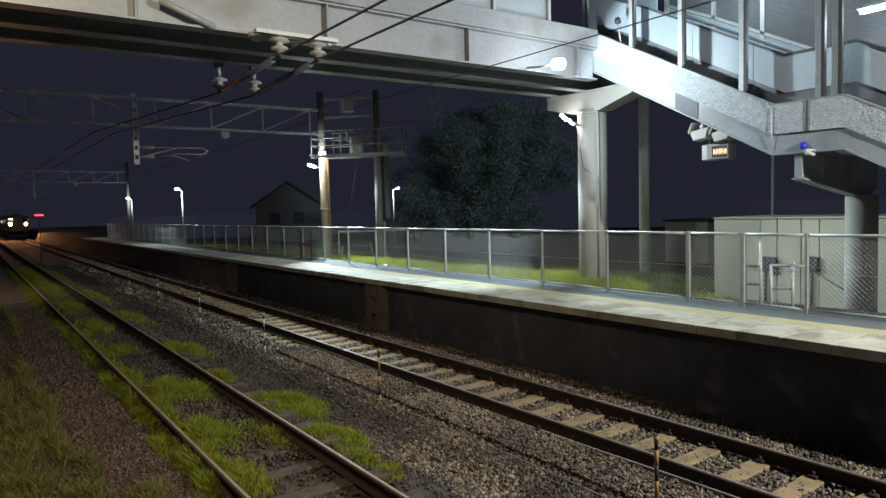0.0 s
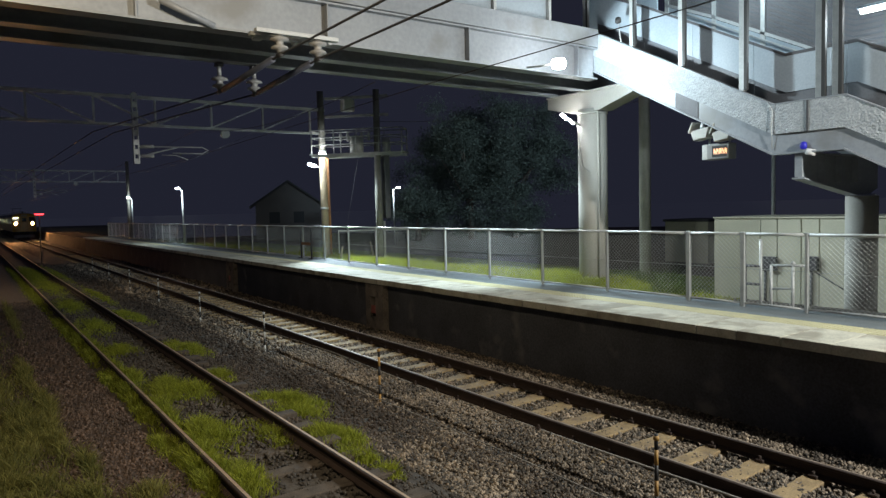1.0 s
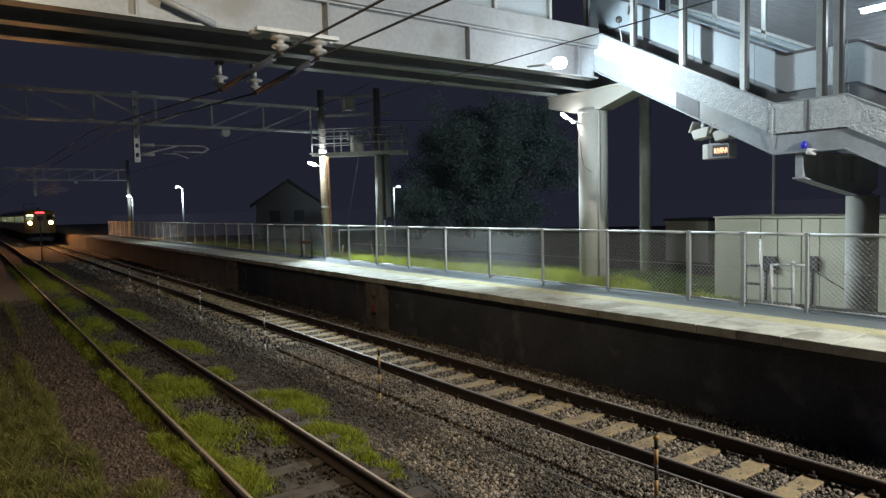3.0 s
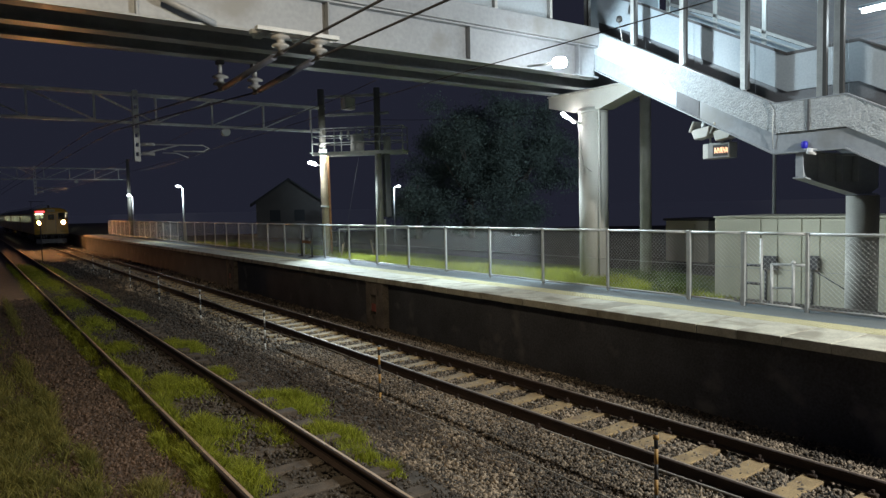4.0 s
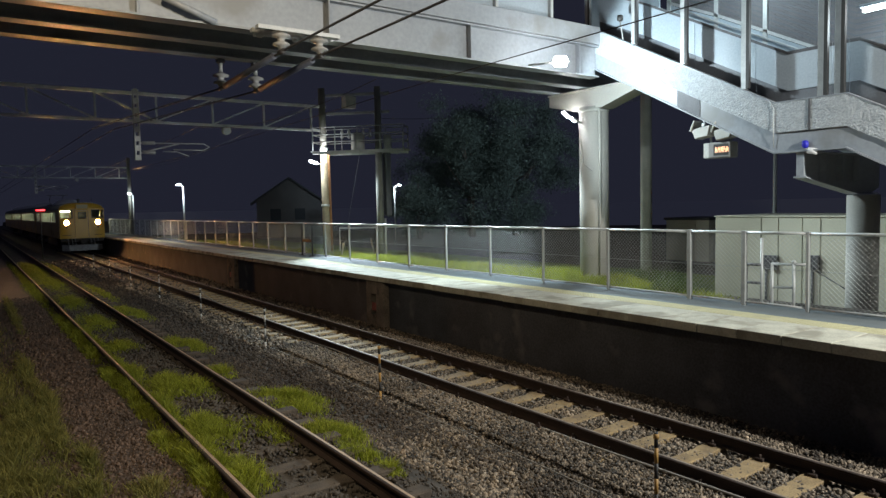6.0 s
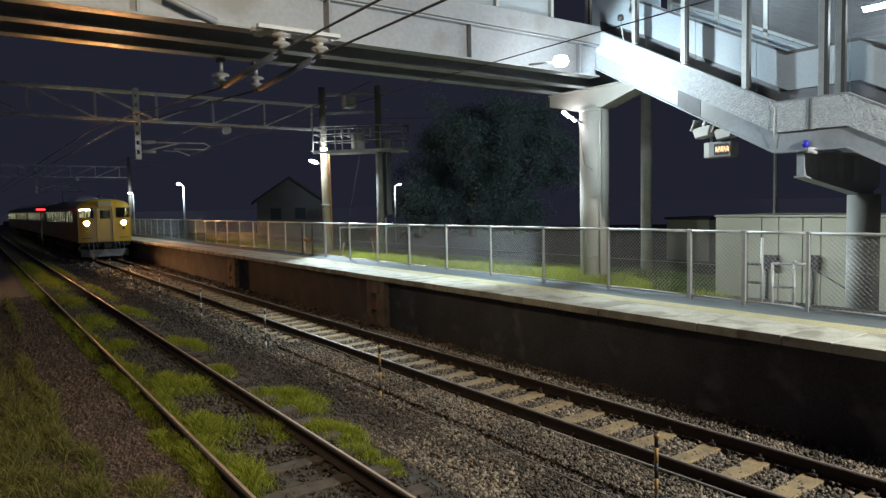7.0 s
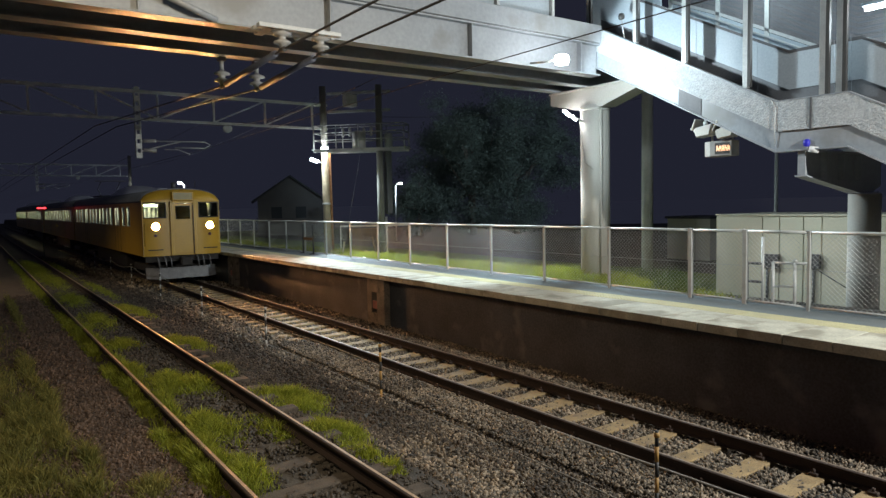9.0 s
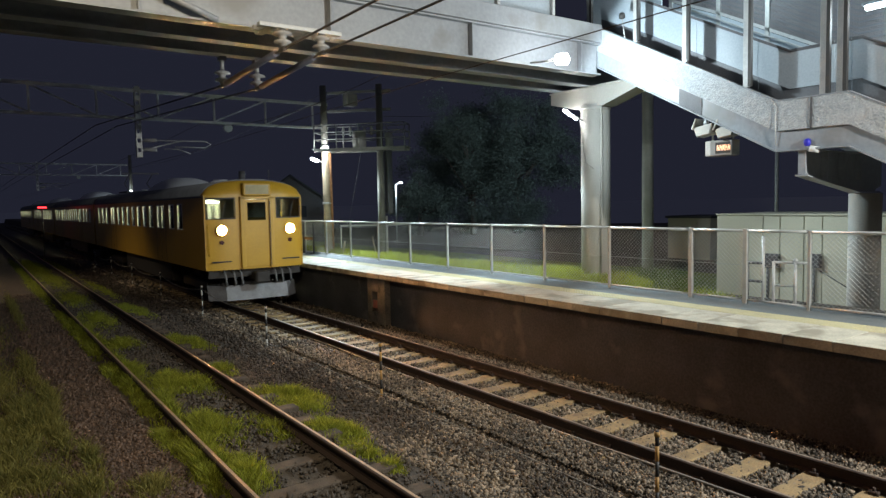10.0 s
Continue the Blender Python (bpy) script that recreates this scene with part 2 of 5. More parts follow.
def rod(bm, a, b, r, n=8, r2=None):
    """A round bar from a to b."""
    a, b = Vector(a), Vector(b)
    r2 = r if r2 is None else r2
    w = (b - a).normalized()
    u = w.orthogonal().normalized()
    v = w.cross(u)
    ra, rb = [], []
    for i in range(n):
        k = 2 * math.pi * i / n
        d = u * math.cos(k) + v * math.sin(k)
        ra.append(bm.verts.new(a + d * r))
        rb.append(bm.verts.new(b + d * r2))
    for i in range(n):
        f = bm.faces.new((ra[i], ra[(i + 1) % n], rb[(i + 1) % n], rb[i]))
        f.smooth = n > 5
    bm.faces.new(ra[::-1]), bm.faces.new(rb)
    return bm


def bar(bm, a, b, w, h):
    """A rectangular bar from a to b: w across, h upwards."""
    a, b = Vector(a), Vector(b)
    d = (b - a).normalized()
    s = d.cross(Vector((0, 0, 1)))
    s = s.normalized() if s.length > 1e-4 else Vector((1, 0, 0))
    u = s.cross(d)
    vs = [bm.verts.new(p + s * i * w / 2 + u * j * h / 2) for p in (a, b) for i, j in ((-1, -1), (1, -1), (1, 1), (-1, 1))]
    for f in ((3, 2, 1, 0), (4, 5, 6, 7), (0, 1, 5, 4), (1, 2, 6, 5), (2, 3, 7, 6), (3, 0, 4, 7)):
        bm.faces.new([vs[i] for i in f])
    return bm


def path_tube(bm, pts, r, n=6):
    """One unbroken round tube through the points."""
    pts = [Vector(p) for p in pts]
    rows, u = [], None
    for i, p in enumerate(pts):
        w = (pts[min(i + 1, len(pts) - 1)] - pts[max(i - 1, 0)]).normalized()
        u = w.orthogonal() if u is None else u - w * u.dot(w)
        u.normalize()
        v = w.cross(u)
        rows.append([bm.verts.new(p + (u * math.cos(k) + v * math.sin(k)) * r) for k in (2 * math.pi * q / n for q in range(n))])
    for a, b in zip(rows, rows[1:]):
        for i in range(n):
            bm.faces.new((a[i], a[(i + 1) % n], b[(i + 1) % n], b[i])).smooth = True
    bm.faces.new(rows[0][::-1]), bm.faces.new(rows[-1])
    return bm


def extrude(bm, profile, axis, a, b, smooth=False):
    """A closed profile of 2D points swept along an axis (0 x, 1 y, 2 z) from a to b."""
    def at(p, k):
        q = list(p)
        q.insert(axis, k)
        return q
    va, vb = [bm.verts.new(at(p, a)) for p in profile], [bm.verts.new(at(p, b)) for p in profile]
    n = len(profile)
    for i in range(n):
        f = bm.faces.new((va[i], va[(i + 1) % n], vb[(i + 1) % n], vb[i]))
        f.smooth = smooth
    bm.faces.new(va[::-1]), bm.faces.new(vb)
    bmesh.ops.recalc_face_normals(bm, faces=bm.faces[:])
    return bm


def lathe(bm, rings, n=14, center=(0, 0, 0)):
    """Rings of (radius, height) turned about the upright axis."""
    rows = []
    for r, z in rings:
        rows.append([bm.verts.new((center[0] + r * math.cos(2 * math.pi * i / n), center[1] + r * math.sin(2 * math.pi * i / n), center[2] + z)) for i in range(n)])
    for p, q in zip(rows, rows[1:]):
        for i in range(n):
            f = bm.faces.new((p[i], p[(i + 1) % n], q[(i + 1) % n], q[i]))
            f.smooth = True
    bm.faces.new(rows[0][::-1]), bm.faces.new(rows[-1])
    return bm


def solid(name, bm, material):
    me = bpy.data.meshes.new(name)
    bmesh.ops.recalc_face_normals(bm, faces=bm.faces[:])
    bm.to_mesh(me)
    bm.free()
    me.materials.append(material)
    return me


def part(name, bm, material, parent=None, label=""):
    ob = new(name, solid(name, bm, material))
    ob.parent = parent
    return tagged(ob, label)


def piece(name, me, parent, place=(0, 0, 0), turn=0.0, label=""):
    ob = new(name, me)
    ob.parent = parent
    ob.location = place
    ob.rotation_euler = (0, 0, turn)
    return tagged(ob, label)


def thing(name, label, category, place=(0, 0, 0), group="", kind=""):
    ob = new(name)
    ob.location = place
    ob.empty_display_size = 0.2
    return tagged(ob, label, category, group, kind)


def cloud(name, verts, faces, material, smooth=False):
    """A mesh from arrays of vertices and equal-sided faces."""
    me = bpy.data.meshes.new(name)
    verts, faces = np.asarray(verts, np.float32), np.asarray(faces, np.int32)
    k = faces.shape[1]
    me.vertices.add(len(verts)), me.loops.add(faces.size), me.polygons.add(len(faces))
    me.vertices.foreach_set("co", verts.ravel())
    me.loops.foreach_set("vertex_index", faces.ravel())
    me.polygons.foreach_set("loop_start", np.arange(0, faces.size, k, dtype=np.int32))
    me.update(calc_edges=True)
    me.validate()
    me.materials.append(material)
    return me


B = bmesh.new

# ---- ground ----
PLAT_X, PLAT_Z, FENCE_X = 8.24, 1.11, 10.27
PLAT_END = 66.0


def ground_z(x):
    """Height of the earth across the line: raised siding, lower main line, bank behind the platform."""
    return float(np.interp(x, [-500, 3.3, 4.4, 6.05, 6.25, 7.25, 7.45, 8.6, 8.9, 10.0, 12.3, 13.6, 40, 500], [0.06, 0.06, -0.20, -0.20, -0.23, -0.23, -0.20, -0.20, 0.90, 0.95, 0.92, 0.40, 0.3, 0.3]))


def make_ground():
    bm = B()
    xs = [-600, -60, -12, -4, 0, 2, 3.3, 3.6, 4.0, 4.4, 5, 6.05, 6.25, 7.25, 7.45, 8, 8.6, 8.9, 10, 12.3, 13.6, 18, 40, 120, 700]
    ys = [-300, -40, -10, 0, 10, 20, 40, 66, 120, 300, 1500]
    rows = [[bm.verts.new((x, y, ground_z(x))) for x in xs] for y in ys]
    for a, b in zip(rows, rows[1:]):
        for i in range(len(xs) - 1):
            bm.faces.new((a[i], a[i + 1], b[i + 1], b[i]))
    ob = part("ground", bm, M_GROUND)
    tagged(ob, "dark brown dirt and fine gravel ground beside the tracks", "ground", kind="structure")
    bm = B()
    prof = [(0.72, 0.066), (0.85, 0.092), (1.25, 0.098), (1.62, 0.092), (1.72, 0.066)]
    ys = np.arange(-2, 60, 0.5)
    rows = [[bm.verts.new((x + 0.05 * noise.noise((x, y * 0.6, 0)), y, z)) for x, z in prof] for y in ys]
    for a, b in zip(rows, rows[1:]):
        for i in range(len(prof) - 1):
            bm.faces.new((a[i], a[i + 1], b[i + 1], b[i])).smooth = True
    tagged(part("footpath", bm, M_PATH), "bare trodden reddish gravel path along the siding", "path", kind="structure")


make_ground()


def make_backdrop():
    """Haze over the flat fields, put in as sky-coloured glowing sheets far behind everything."""
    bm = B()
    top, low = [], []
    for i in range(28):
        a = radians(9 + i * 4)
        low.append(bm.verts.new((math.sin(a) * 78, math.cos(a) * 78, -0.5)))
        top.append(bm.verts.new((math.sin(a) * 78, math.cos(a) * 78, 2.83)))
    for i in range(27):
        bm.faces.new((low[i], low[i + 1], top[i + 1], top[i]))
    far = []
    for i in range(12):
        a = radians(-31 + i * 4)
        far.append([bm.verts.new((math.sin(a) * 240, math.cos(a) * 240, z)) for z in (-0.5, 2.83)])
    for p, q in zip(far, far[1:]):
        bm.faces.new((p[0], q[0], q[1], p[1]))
    tagged(part("backdrop", bm, M_HAZESHEET), "plain sheet glowing in the night sky's colour, hiding the dark distant fields", "backdrop", kind="structure")


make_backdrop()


def make_turf():
    """Grassed top of the bank between the fence and the poles."""
    bm = B()
    xs, ys = np.arange(10.56, 20.1, 0.53), np.arange(8.6, 60.1, 1.0)
    rows = [[bm.verts.new((x, y, ground_z(x) + 0.012 + 0.03 * (1 + noise.noise((x * 0.9, y * 0.9, 3))))) for x in xs] for y in ys]
    for a, b in zip(rows, rows[1:]):
        for i in range(len(xs) - 1):
            bm.faces.new((a[i], a[i + 1], b[i + 1], b[i])).smooth = True
    tagged(part("turf", bm, M_TURF), "uneven green turf behind the platform fence", "grass", kind="structure")


make_turf()

STONES = np.random.RandomState(3)


def stones(name, label, regions, material):
    """Angular stones strewn over regions of (x0, x1, y0, y1, count, size), joined."""
    base = np.array([(1, 0, 0), (-1, 0, 0), (0, 1, 0), (0, -1, 0), (0, 0, 1), (0, 0, -1)], float)
    tri = np.array([(0, 2, 4), (2, 1, 4), (1, 3, 4), (3, 0, 4), (2, 0, 5), (1, 2, 5), (3, 1, 5), (0, 3, 5)])
    V, F, k = [], [], 0
    for x0, x1, y0, y1, n, size, *lift in regions:
        c = np.stack([STONES.uniform(x0, x1, n), STONES.uniform(y0, y1, n)], 1)
        z = np.array([ground_z(x) for x in c[:, 0]]) + STONES.uniform(-0.2, 0.55, n) * size + (lift[0] if lift else 0)
        s = size * STONES.uniform(0.5, 1.15, (n, 1, 1)) * STONES.uniform(0.55, 1.2, (n, 1, 3))
        p = base[None] + STONES.uniform(-0.48, 0.48, (n, 6, 3))
        p = p * s
        a = STONES.uniform(0, 6.28, n)
        b = STONES.uniform(-0.8, 0.8, n)
        ca, sa, cb, sb = np.cos(a)[:, None], np.sin(a)[:, None], np.cos(b)[:, None], np.sin(b)[:, None]
        x, y, zz = p[..., 0], p[..., 1], p[..., 2]
        y, zz = y * cb - zz * sb, y * sb + zz * cb
        x, y = x * ca - y * sa, x * sa + y * ca
        P = np.stack([x + c[:, :1], y + c[:, 1:], zz + z[:, None]], 2)
        V.append(P.reshape(-1, 3))
        F.append((tri[None] + (np.arange(n) * 6)[:, None, None] + k).reshape(-1, 3))
        k += 6 * n
    ob = new(name, cloud(name, np.concatenate(V), np.concatenate(F), material))
    return tagged(ob, label, "ballast", kind="stuff")


stones("ballast", "grey and brown crushed stone ballast between the rails", [
    (4.9, 8.35, 1.8, 7, 18000, 0.031), (4.9, 8.4, 7, 14, 17000, 0.034), (5.0, 8.4, 14, 26, 9000, 0.05), (5.0, 8.4, 26, 50, 6000, 0.08), (3.9, 5.2, 1.8, 8, 8500, 0.031),
    (5.35, 6.05, 1.8, 14, 11000, 0.028, 0.05), (7.42, 8.3, 1.8, 14, 12000, 0.028, 0.055), (6.28, 7.2, 1.8, 14, 9000, 0.028, 0.036)], M_STONE)
stones("dirty_ballast", "dark soil-choked ballast beside the siding", [
    (3.3, 5.1, 7, 14, 7000, 0.034), (3.4, 5.1, 14, 26, 5000, 0.045), (3.4, 5.1, 26, 50, 3000, 0.07), (4.6, 6.0, 1.8, 12, 4500, 0.03, 0.012)], M_DIRTSTONE)
stones("siding_ballast", "dark weathered gravel strewn round the siding's sleepers", [
    (1.8, 3.9, 3.5, 14, 5200, 0.03, 0.012), (2.05, 2.97, 7, 30, 5200, 0.036, 0.035), (1.8, 3.9, 14, 30, 2500, 0.04)], M_GROUND)

stones("path_gravel", "fine reddish-brown gravel on the trodden path", [(-0.6, 1.70, 5.5, 12, 13000, 0.015, 0.036), (-0.3, 1.70, 12, 24, 8000, 0.022, 0.036), (0.8, 1.68, 5.5, 12, 3600, 0.028, 0.036), (0.8, 1.66, 12, 26, 2600, 0.034, 0.036)], M_PATHSTONE)

# ---- tracks ----
GAUGE = 1.067


def rail_bm(y0, y1):
    head = [(-0.0325, -0.008), (-0.0325, -0.03), (-0.01, -0.042), (-0.009, -0.115), (-0.06, -0.135), (-0.06, -0.148),
            (0.06, -0.148), (0.06, -0.135), (0.009, -0.115), (0.01, -0.042), (0.0325, -0.03), (0.0325, -0.004), (0.027, 0), (-0.003, 0), (-0.026, -0.003)]
    return extrude(B(), head, 1, y0, y1)


def make_track(name, label, x, z, sleeper_me, pitch, y_first, count, clip_me=None, reach=170.0, top=None):
    top = top or M_RAILTOP
    tr = thing(name, label, "railway track", (x, 0, z), kind="structure")
    for s in (-1, 1):
        off = s * (GAUGE / 2 + 0.0325)
        bm = rail_bm(-8, reach)
        for v in bm.verts:
            v.co.x += off
        r = part("rail", bm, M_RUST, tr, "rust-brown steel rail with a worn shiny top")
        r.data.materials.append(top)
        for f in r.data.polygons:
            if f.normal.z > 0.999 and f.center.z > -0.001:
                f.material_index = 1
    for i in range(count):
        j = random.uniform(-0.02, 0.02)
        sl = piece("sleeper", sleeper_me, tr, (random.uniform(-0.02, 0.02), y_first + i * pitch + j, 0), random.uniform(-0.012, 0.012))
        if clip_me and i < 36:
            for s in (-1, 1):
                for q in (-1, 1):
                    piece("rail_clip", clip_me, sl, (s * (GAUGE / 2 + 0.0325) + q * 0.085, 0, -0.135))
    return tr


bm = B()
extrude(bm, [(-1.0, -0.30), (1.0, -0.30), (1.0, -0.152), (0.34, -0.152), (0.26, -0.168), (-0.26, -0.168), (-0.34, -0.152), (-1.0, -0.152)], 1, -0.12, 0.12)
bmesh.ops.bevel(bm, geom=bm.edges[:], offset=0.012, segments=1, affect="EDGES")
ME_SLEEPER = solid("sleeper", bm, M_SLEEPER)
ME_WSLEEPER = solid("sleeper", box(B(), -1.02, -0.10, -0.29, 1.02, 0.10, -0.150, 0.012), M_WOODSLEEPER)
bm = box(B(), -0.035, -0.05, -0.02, 0.035, 0.05, 0.02, 0.008)
rod(bm, (0, 0, 0.0), (0, 0, 0.055), 0.016, 6)
ME_CLIP = solid("rail_clip", bm, M_RUST)
MAIN_X, SIDE_X, SIDE_Z = 6.7406, 2.5108, 0.247
main_track = make_track("main_track", "main railway track with rust-brown rails on pale tan sleepers in ballast", MAIN_X, 0, ME_SLEEPER, 0.6, 1.7, 100, ME_CLIP)
side_track = make_track("siding_track", "overgrown siding with rusty rails on dark weathered timber sleepers", SIDE_X, SIDE_Z, ME_WSLEEPER, 0.66, 3.4, 60, top=M_DULLTOP)
side_track.rotation_euler[2] = -0.0011

# ---- platform ----


def make_platform():
    bm = B()
    box(bm, PLAT_X + 0.22, -6, -0.5, FENCE_X + 0.28, PLAT_END, PLAT_Z - 0.125)
    pl = tagged(part("platform", bm, M_WALL), "old railway platform with sooty concrete face and pale coping", "platform", kind="structure")
    bm = box(B(), 9.62, -6, PLAT_Z - 0.12, FENCE_X + 0.26, PLAT_END, PLAT_Z - 0.004)
    part("paving", bm, M_ASPHALT, pl, "blue-grey asphalt platform surface")
    part("tactile_strip", box(B(), 9.20, 41.0, PLAT_Z - 0.12, 9.60, PLAT_END, PLAT_Z), M_YELLOW, pl, "faded yellow tactile strip")
    slab = solid("coping_slab", box(B(), 0, -0.296, -0.125, 0.950, 0.296, 0, 0.006), M_COPING)
    n = int((PLAT_END + 4) / 0.6)
    for i in range(n):
        piece("coping_slab", slab, pl, (PLAT_X + random.uniform(-0.005, 0.005), -3.7 + i * 0.6, PLAT_Z + random.uniform(-0.003, 0.003)))
    bm = box(B(), 0, -0.197, -0.11, 0.4, 0.197, 0, 0.004)
    for a in range(6):
        for b in range(6):
            lathe(bm, [(0.018, 0), (0.010, 0.008)], 6, (0.033 + a * 0.0667, -0.167 + b * 0.0667, -0.001))
    tile = solid("tactile_tile", bm, M_YELLOW)
    plain = solid("tactile_tile", box(B(), 0, -0.197, -0.11, 0.4, 0.197, 0.003, 0.004), M_YELLOW)
    for i in range(100):
        y = 1.0 + i * 0.4
        piece("tactile_tile", tile if y < 20 else plain, pl, (9.20, y, PLAT_Z + random.uniform(-0.001, 0.002)))
    # wall posts and a niche box on the platform's face
    for y in (14.83, 26.2):
        bm = B()
        x0, x1 = PLAT_X + 0.06, PLAT_X + 0.24
        box(bm, x0, y + 0.20, -0.3, x1, y + 0.44, 0.985, 0.012)
        box(bm, x0, y - 0.44, -0.3, x1, y - 0.06, 0.985, 0.012)
        box(bm, x0, y - 0.06, 0.64, x1, y + 0.20, 0.985)
        box(bm, x0, y - 0.06, -0.3, x1, y + 0.20, 0.12)
        part("wall_buttress", bm, M_PIERWALL, pl, "weathered concrete buttress with a niche")
        part("distance_plate", box(B(), PLAT_X + 0.07, y - 0.05, 0.22, PLAT_X + 0.10, y + 0.17, 0.42, 0.005), M_REDSIGN, pl, "small faded red plate")
    return pl


make_platform()

# ---- fence ----
POSTS = [-2.3, -0.4, 1.45, 3.28, 5.09, 6.11] + [7.12 + 1.83 * i for i in range(33)]
FZ = 1.21


def mesh_bay(width, gauge):
    """Chain link between two posts: straight diagonal wires with a slight weave."""
    bm = B()
    w, h, z0 = width - 0.05, FZ - 0.10, 0.07
    pitch, slope = 0.076, 0.95
    run = h / slope

    def wire(x0, sgn, depth):
        # clipped to the bay
        xa, za, xb, zb = x0, 0.0, x0 + sgn * run, h
        pts = []
        for x, z in ((xa, za), (xb, zb)):
            pts.append([x, z])
        for p, q in ((0, 1), (1, 0)):
            for lim in (0.0, w):
                x, z = pts[p]
                if (lim == 0.0 and x < 0) or (lim == w and x > w):
                    x2, z2 = pts[q]
                    if abs(x2 - x) < 1e-6:
                        return
                    k = (lim - x) / (x2 - x)
                    if k < 0 or k > 1:
                        return
                    pts[p] = [lim, z + (z2 - z) * k]
        (xa, za), (xb, zb) = pts
        if abs(zb - za) < 0.02:
            return
        rod(bm, (depth, xa + 0.025, z0 + za), (-depth, xb + 0.025, z0 + zb), gauge, 3)
    k = -run
    while k < w:
        wire(k, 1, 0.004)
        k += pitch
    k = 0.0
    while k < w + run:
        wire(k, -1, -0.004)
        k += pitch
    return solid("chain_link", bm, M_WIRE)


def make_fence():
    fe = thing("platform_fence", "galvanised chain-link fence with steel posts along the platform", "fence", (FENCE_X, 0, PLAT_Z))
    cache = {}
    post = solid("post", box(B(), -0.025, -0.025, -0.02, 0.025, 0.025, FZ, 0.005), M_GALV)
    wide = solid("post", box(B(), -0.03, -0.038, -0.02, 0.03, 0.038, FZ, 0.005), M_GALV)
    for i, y in enumerate(POSTS):
        piece("post", wide if y in (7.12, 6.11) else post, fe, (0, y, 0))
    for a, b in zip(POSTS, POSTS[1:]):
        w = round(b - a, 2)
        key = (w, a < 10)
        if key not in cache:
            bm = rod(B(), (0, 0.03, FZ - 0.03), (0, w - 0.03, FZ - 0.03), 0.024, 8)
            low = rod(B(), (0, 0.03, 0.055), (0, w - 0.03, 0.055), 0.02, 8)
            mid = rod(B(), (0.006, 0.03, 0.62), (0.006, w - 0.03, 0.615), 0.006, 4)
            cache[key] = (solid("top_rail", bm, M_GALV), solid("bottom_rail", low, M_GALV), solid("tension_wire", mid, M_WIRE), mesh_bay(w, 0.0027 if a < 10 else 0.0020))
        for nm, me in zip(("top_rail", "bottom_rail", "tension_wire", "chain_link"), cache[key]):
            piece(nm, me, fe, (0, a, 0))
    part("wicket_plate", box(B(), -0.10, 22.76, 0.50, -0.085, 23.54, 0.60, 0.004), M_RUSTPIPE, fe, "rust-brown plate between the wicket posts")
    # wicket posts
    for y in (22.7, 23.6):
        bm = rod(B(), (-0.08, y, -0.02), (-0.08, y, 1.08), 0.03, 8)
        path_tube(bm, [(-0.08, y, 0.03), (-0.22, y + 0.05, 0.0)], 0.02)
        part("wicket_post", bm, M_DARKSTEEL, fe, "dark steel post")
    return fe


make_fence()

# ---- footbridge ----
BZ, BY0, BY1 = 5.44, 9.78, 11.95


def ibeam(bm, y, z0, z1, x0, x1, flange=0.26, t=0.03, web=0.02):
    """One rolled beam along x."""
    f, w = flange / 2, web / 2
    prof = [(y - f, z0), (y + f, z0), (y + f, z0 + t), (y + w, z0 + t), (y + w, z1 - t), (y + f, z1 - t),
            (y + f, z1), (y - f, z1), (y - f, z1 - t), (y - w, z1 - t), (y - w, z0 + t), (y - f, z0 + t)]
    return extrude(bm, prof, 0, x0, x1)


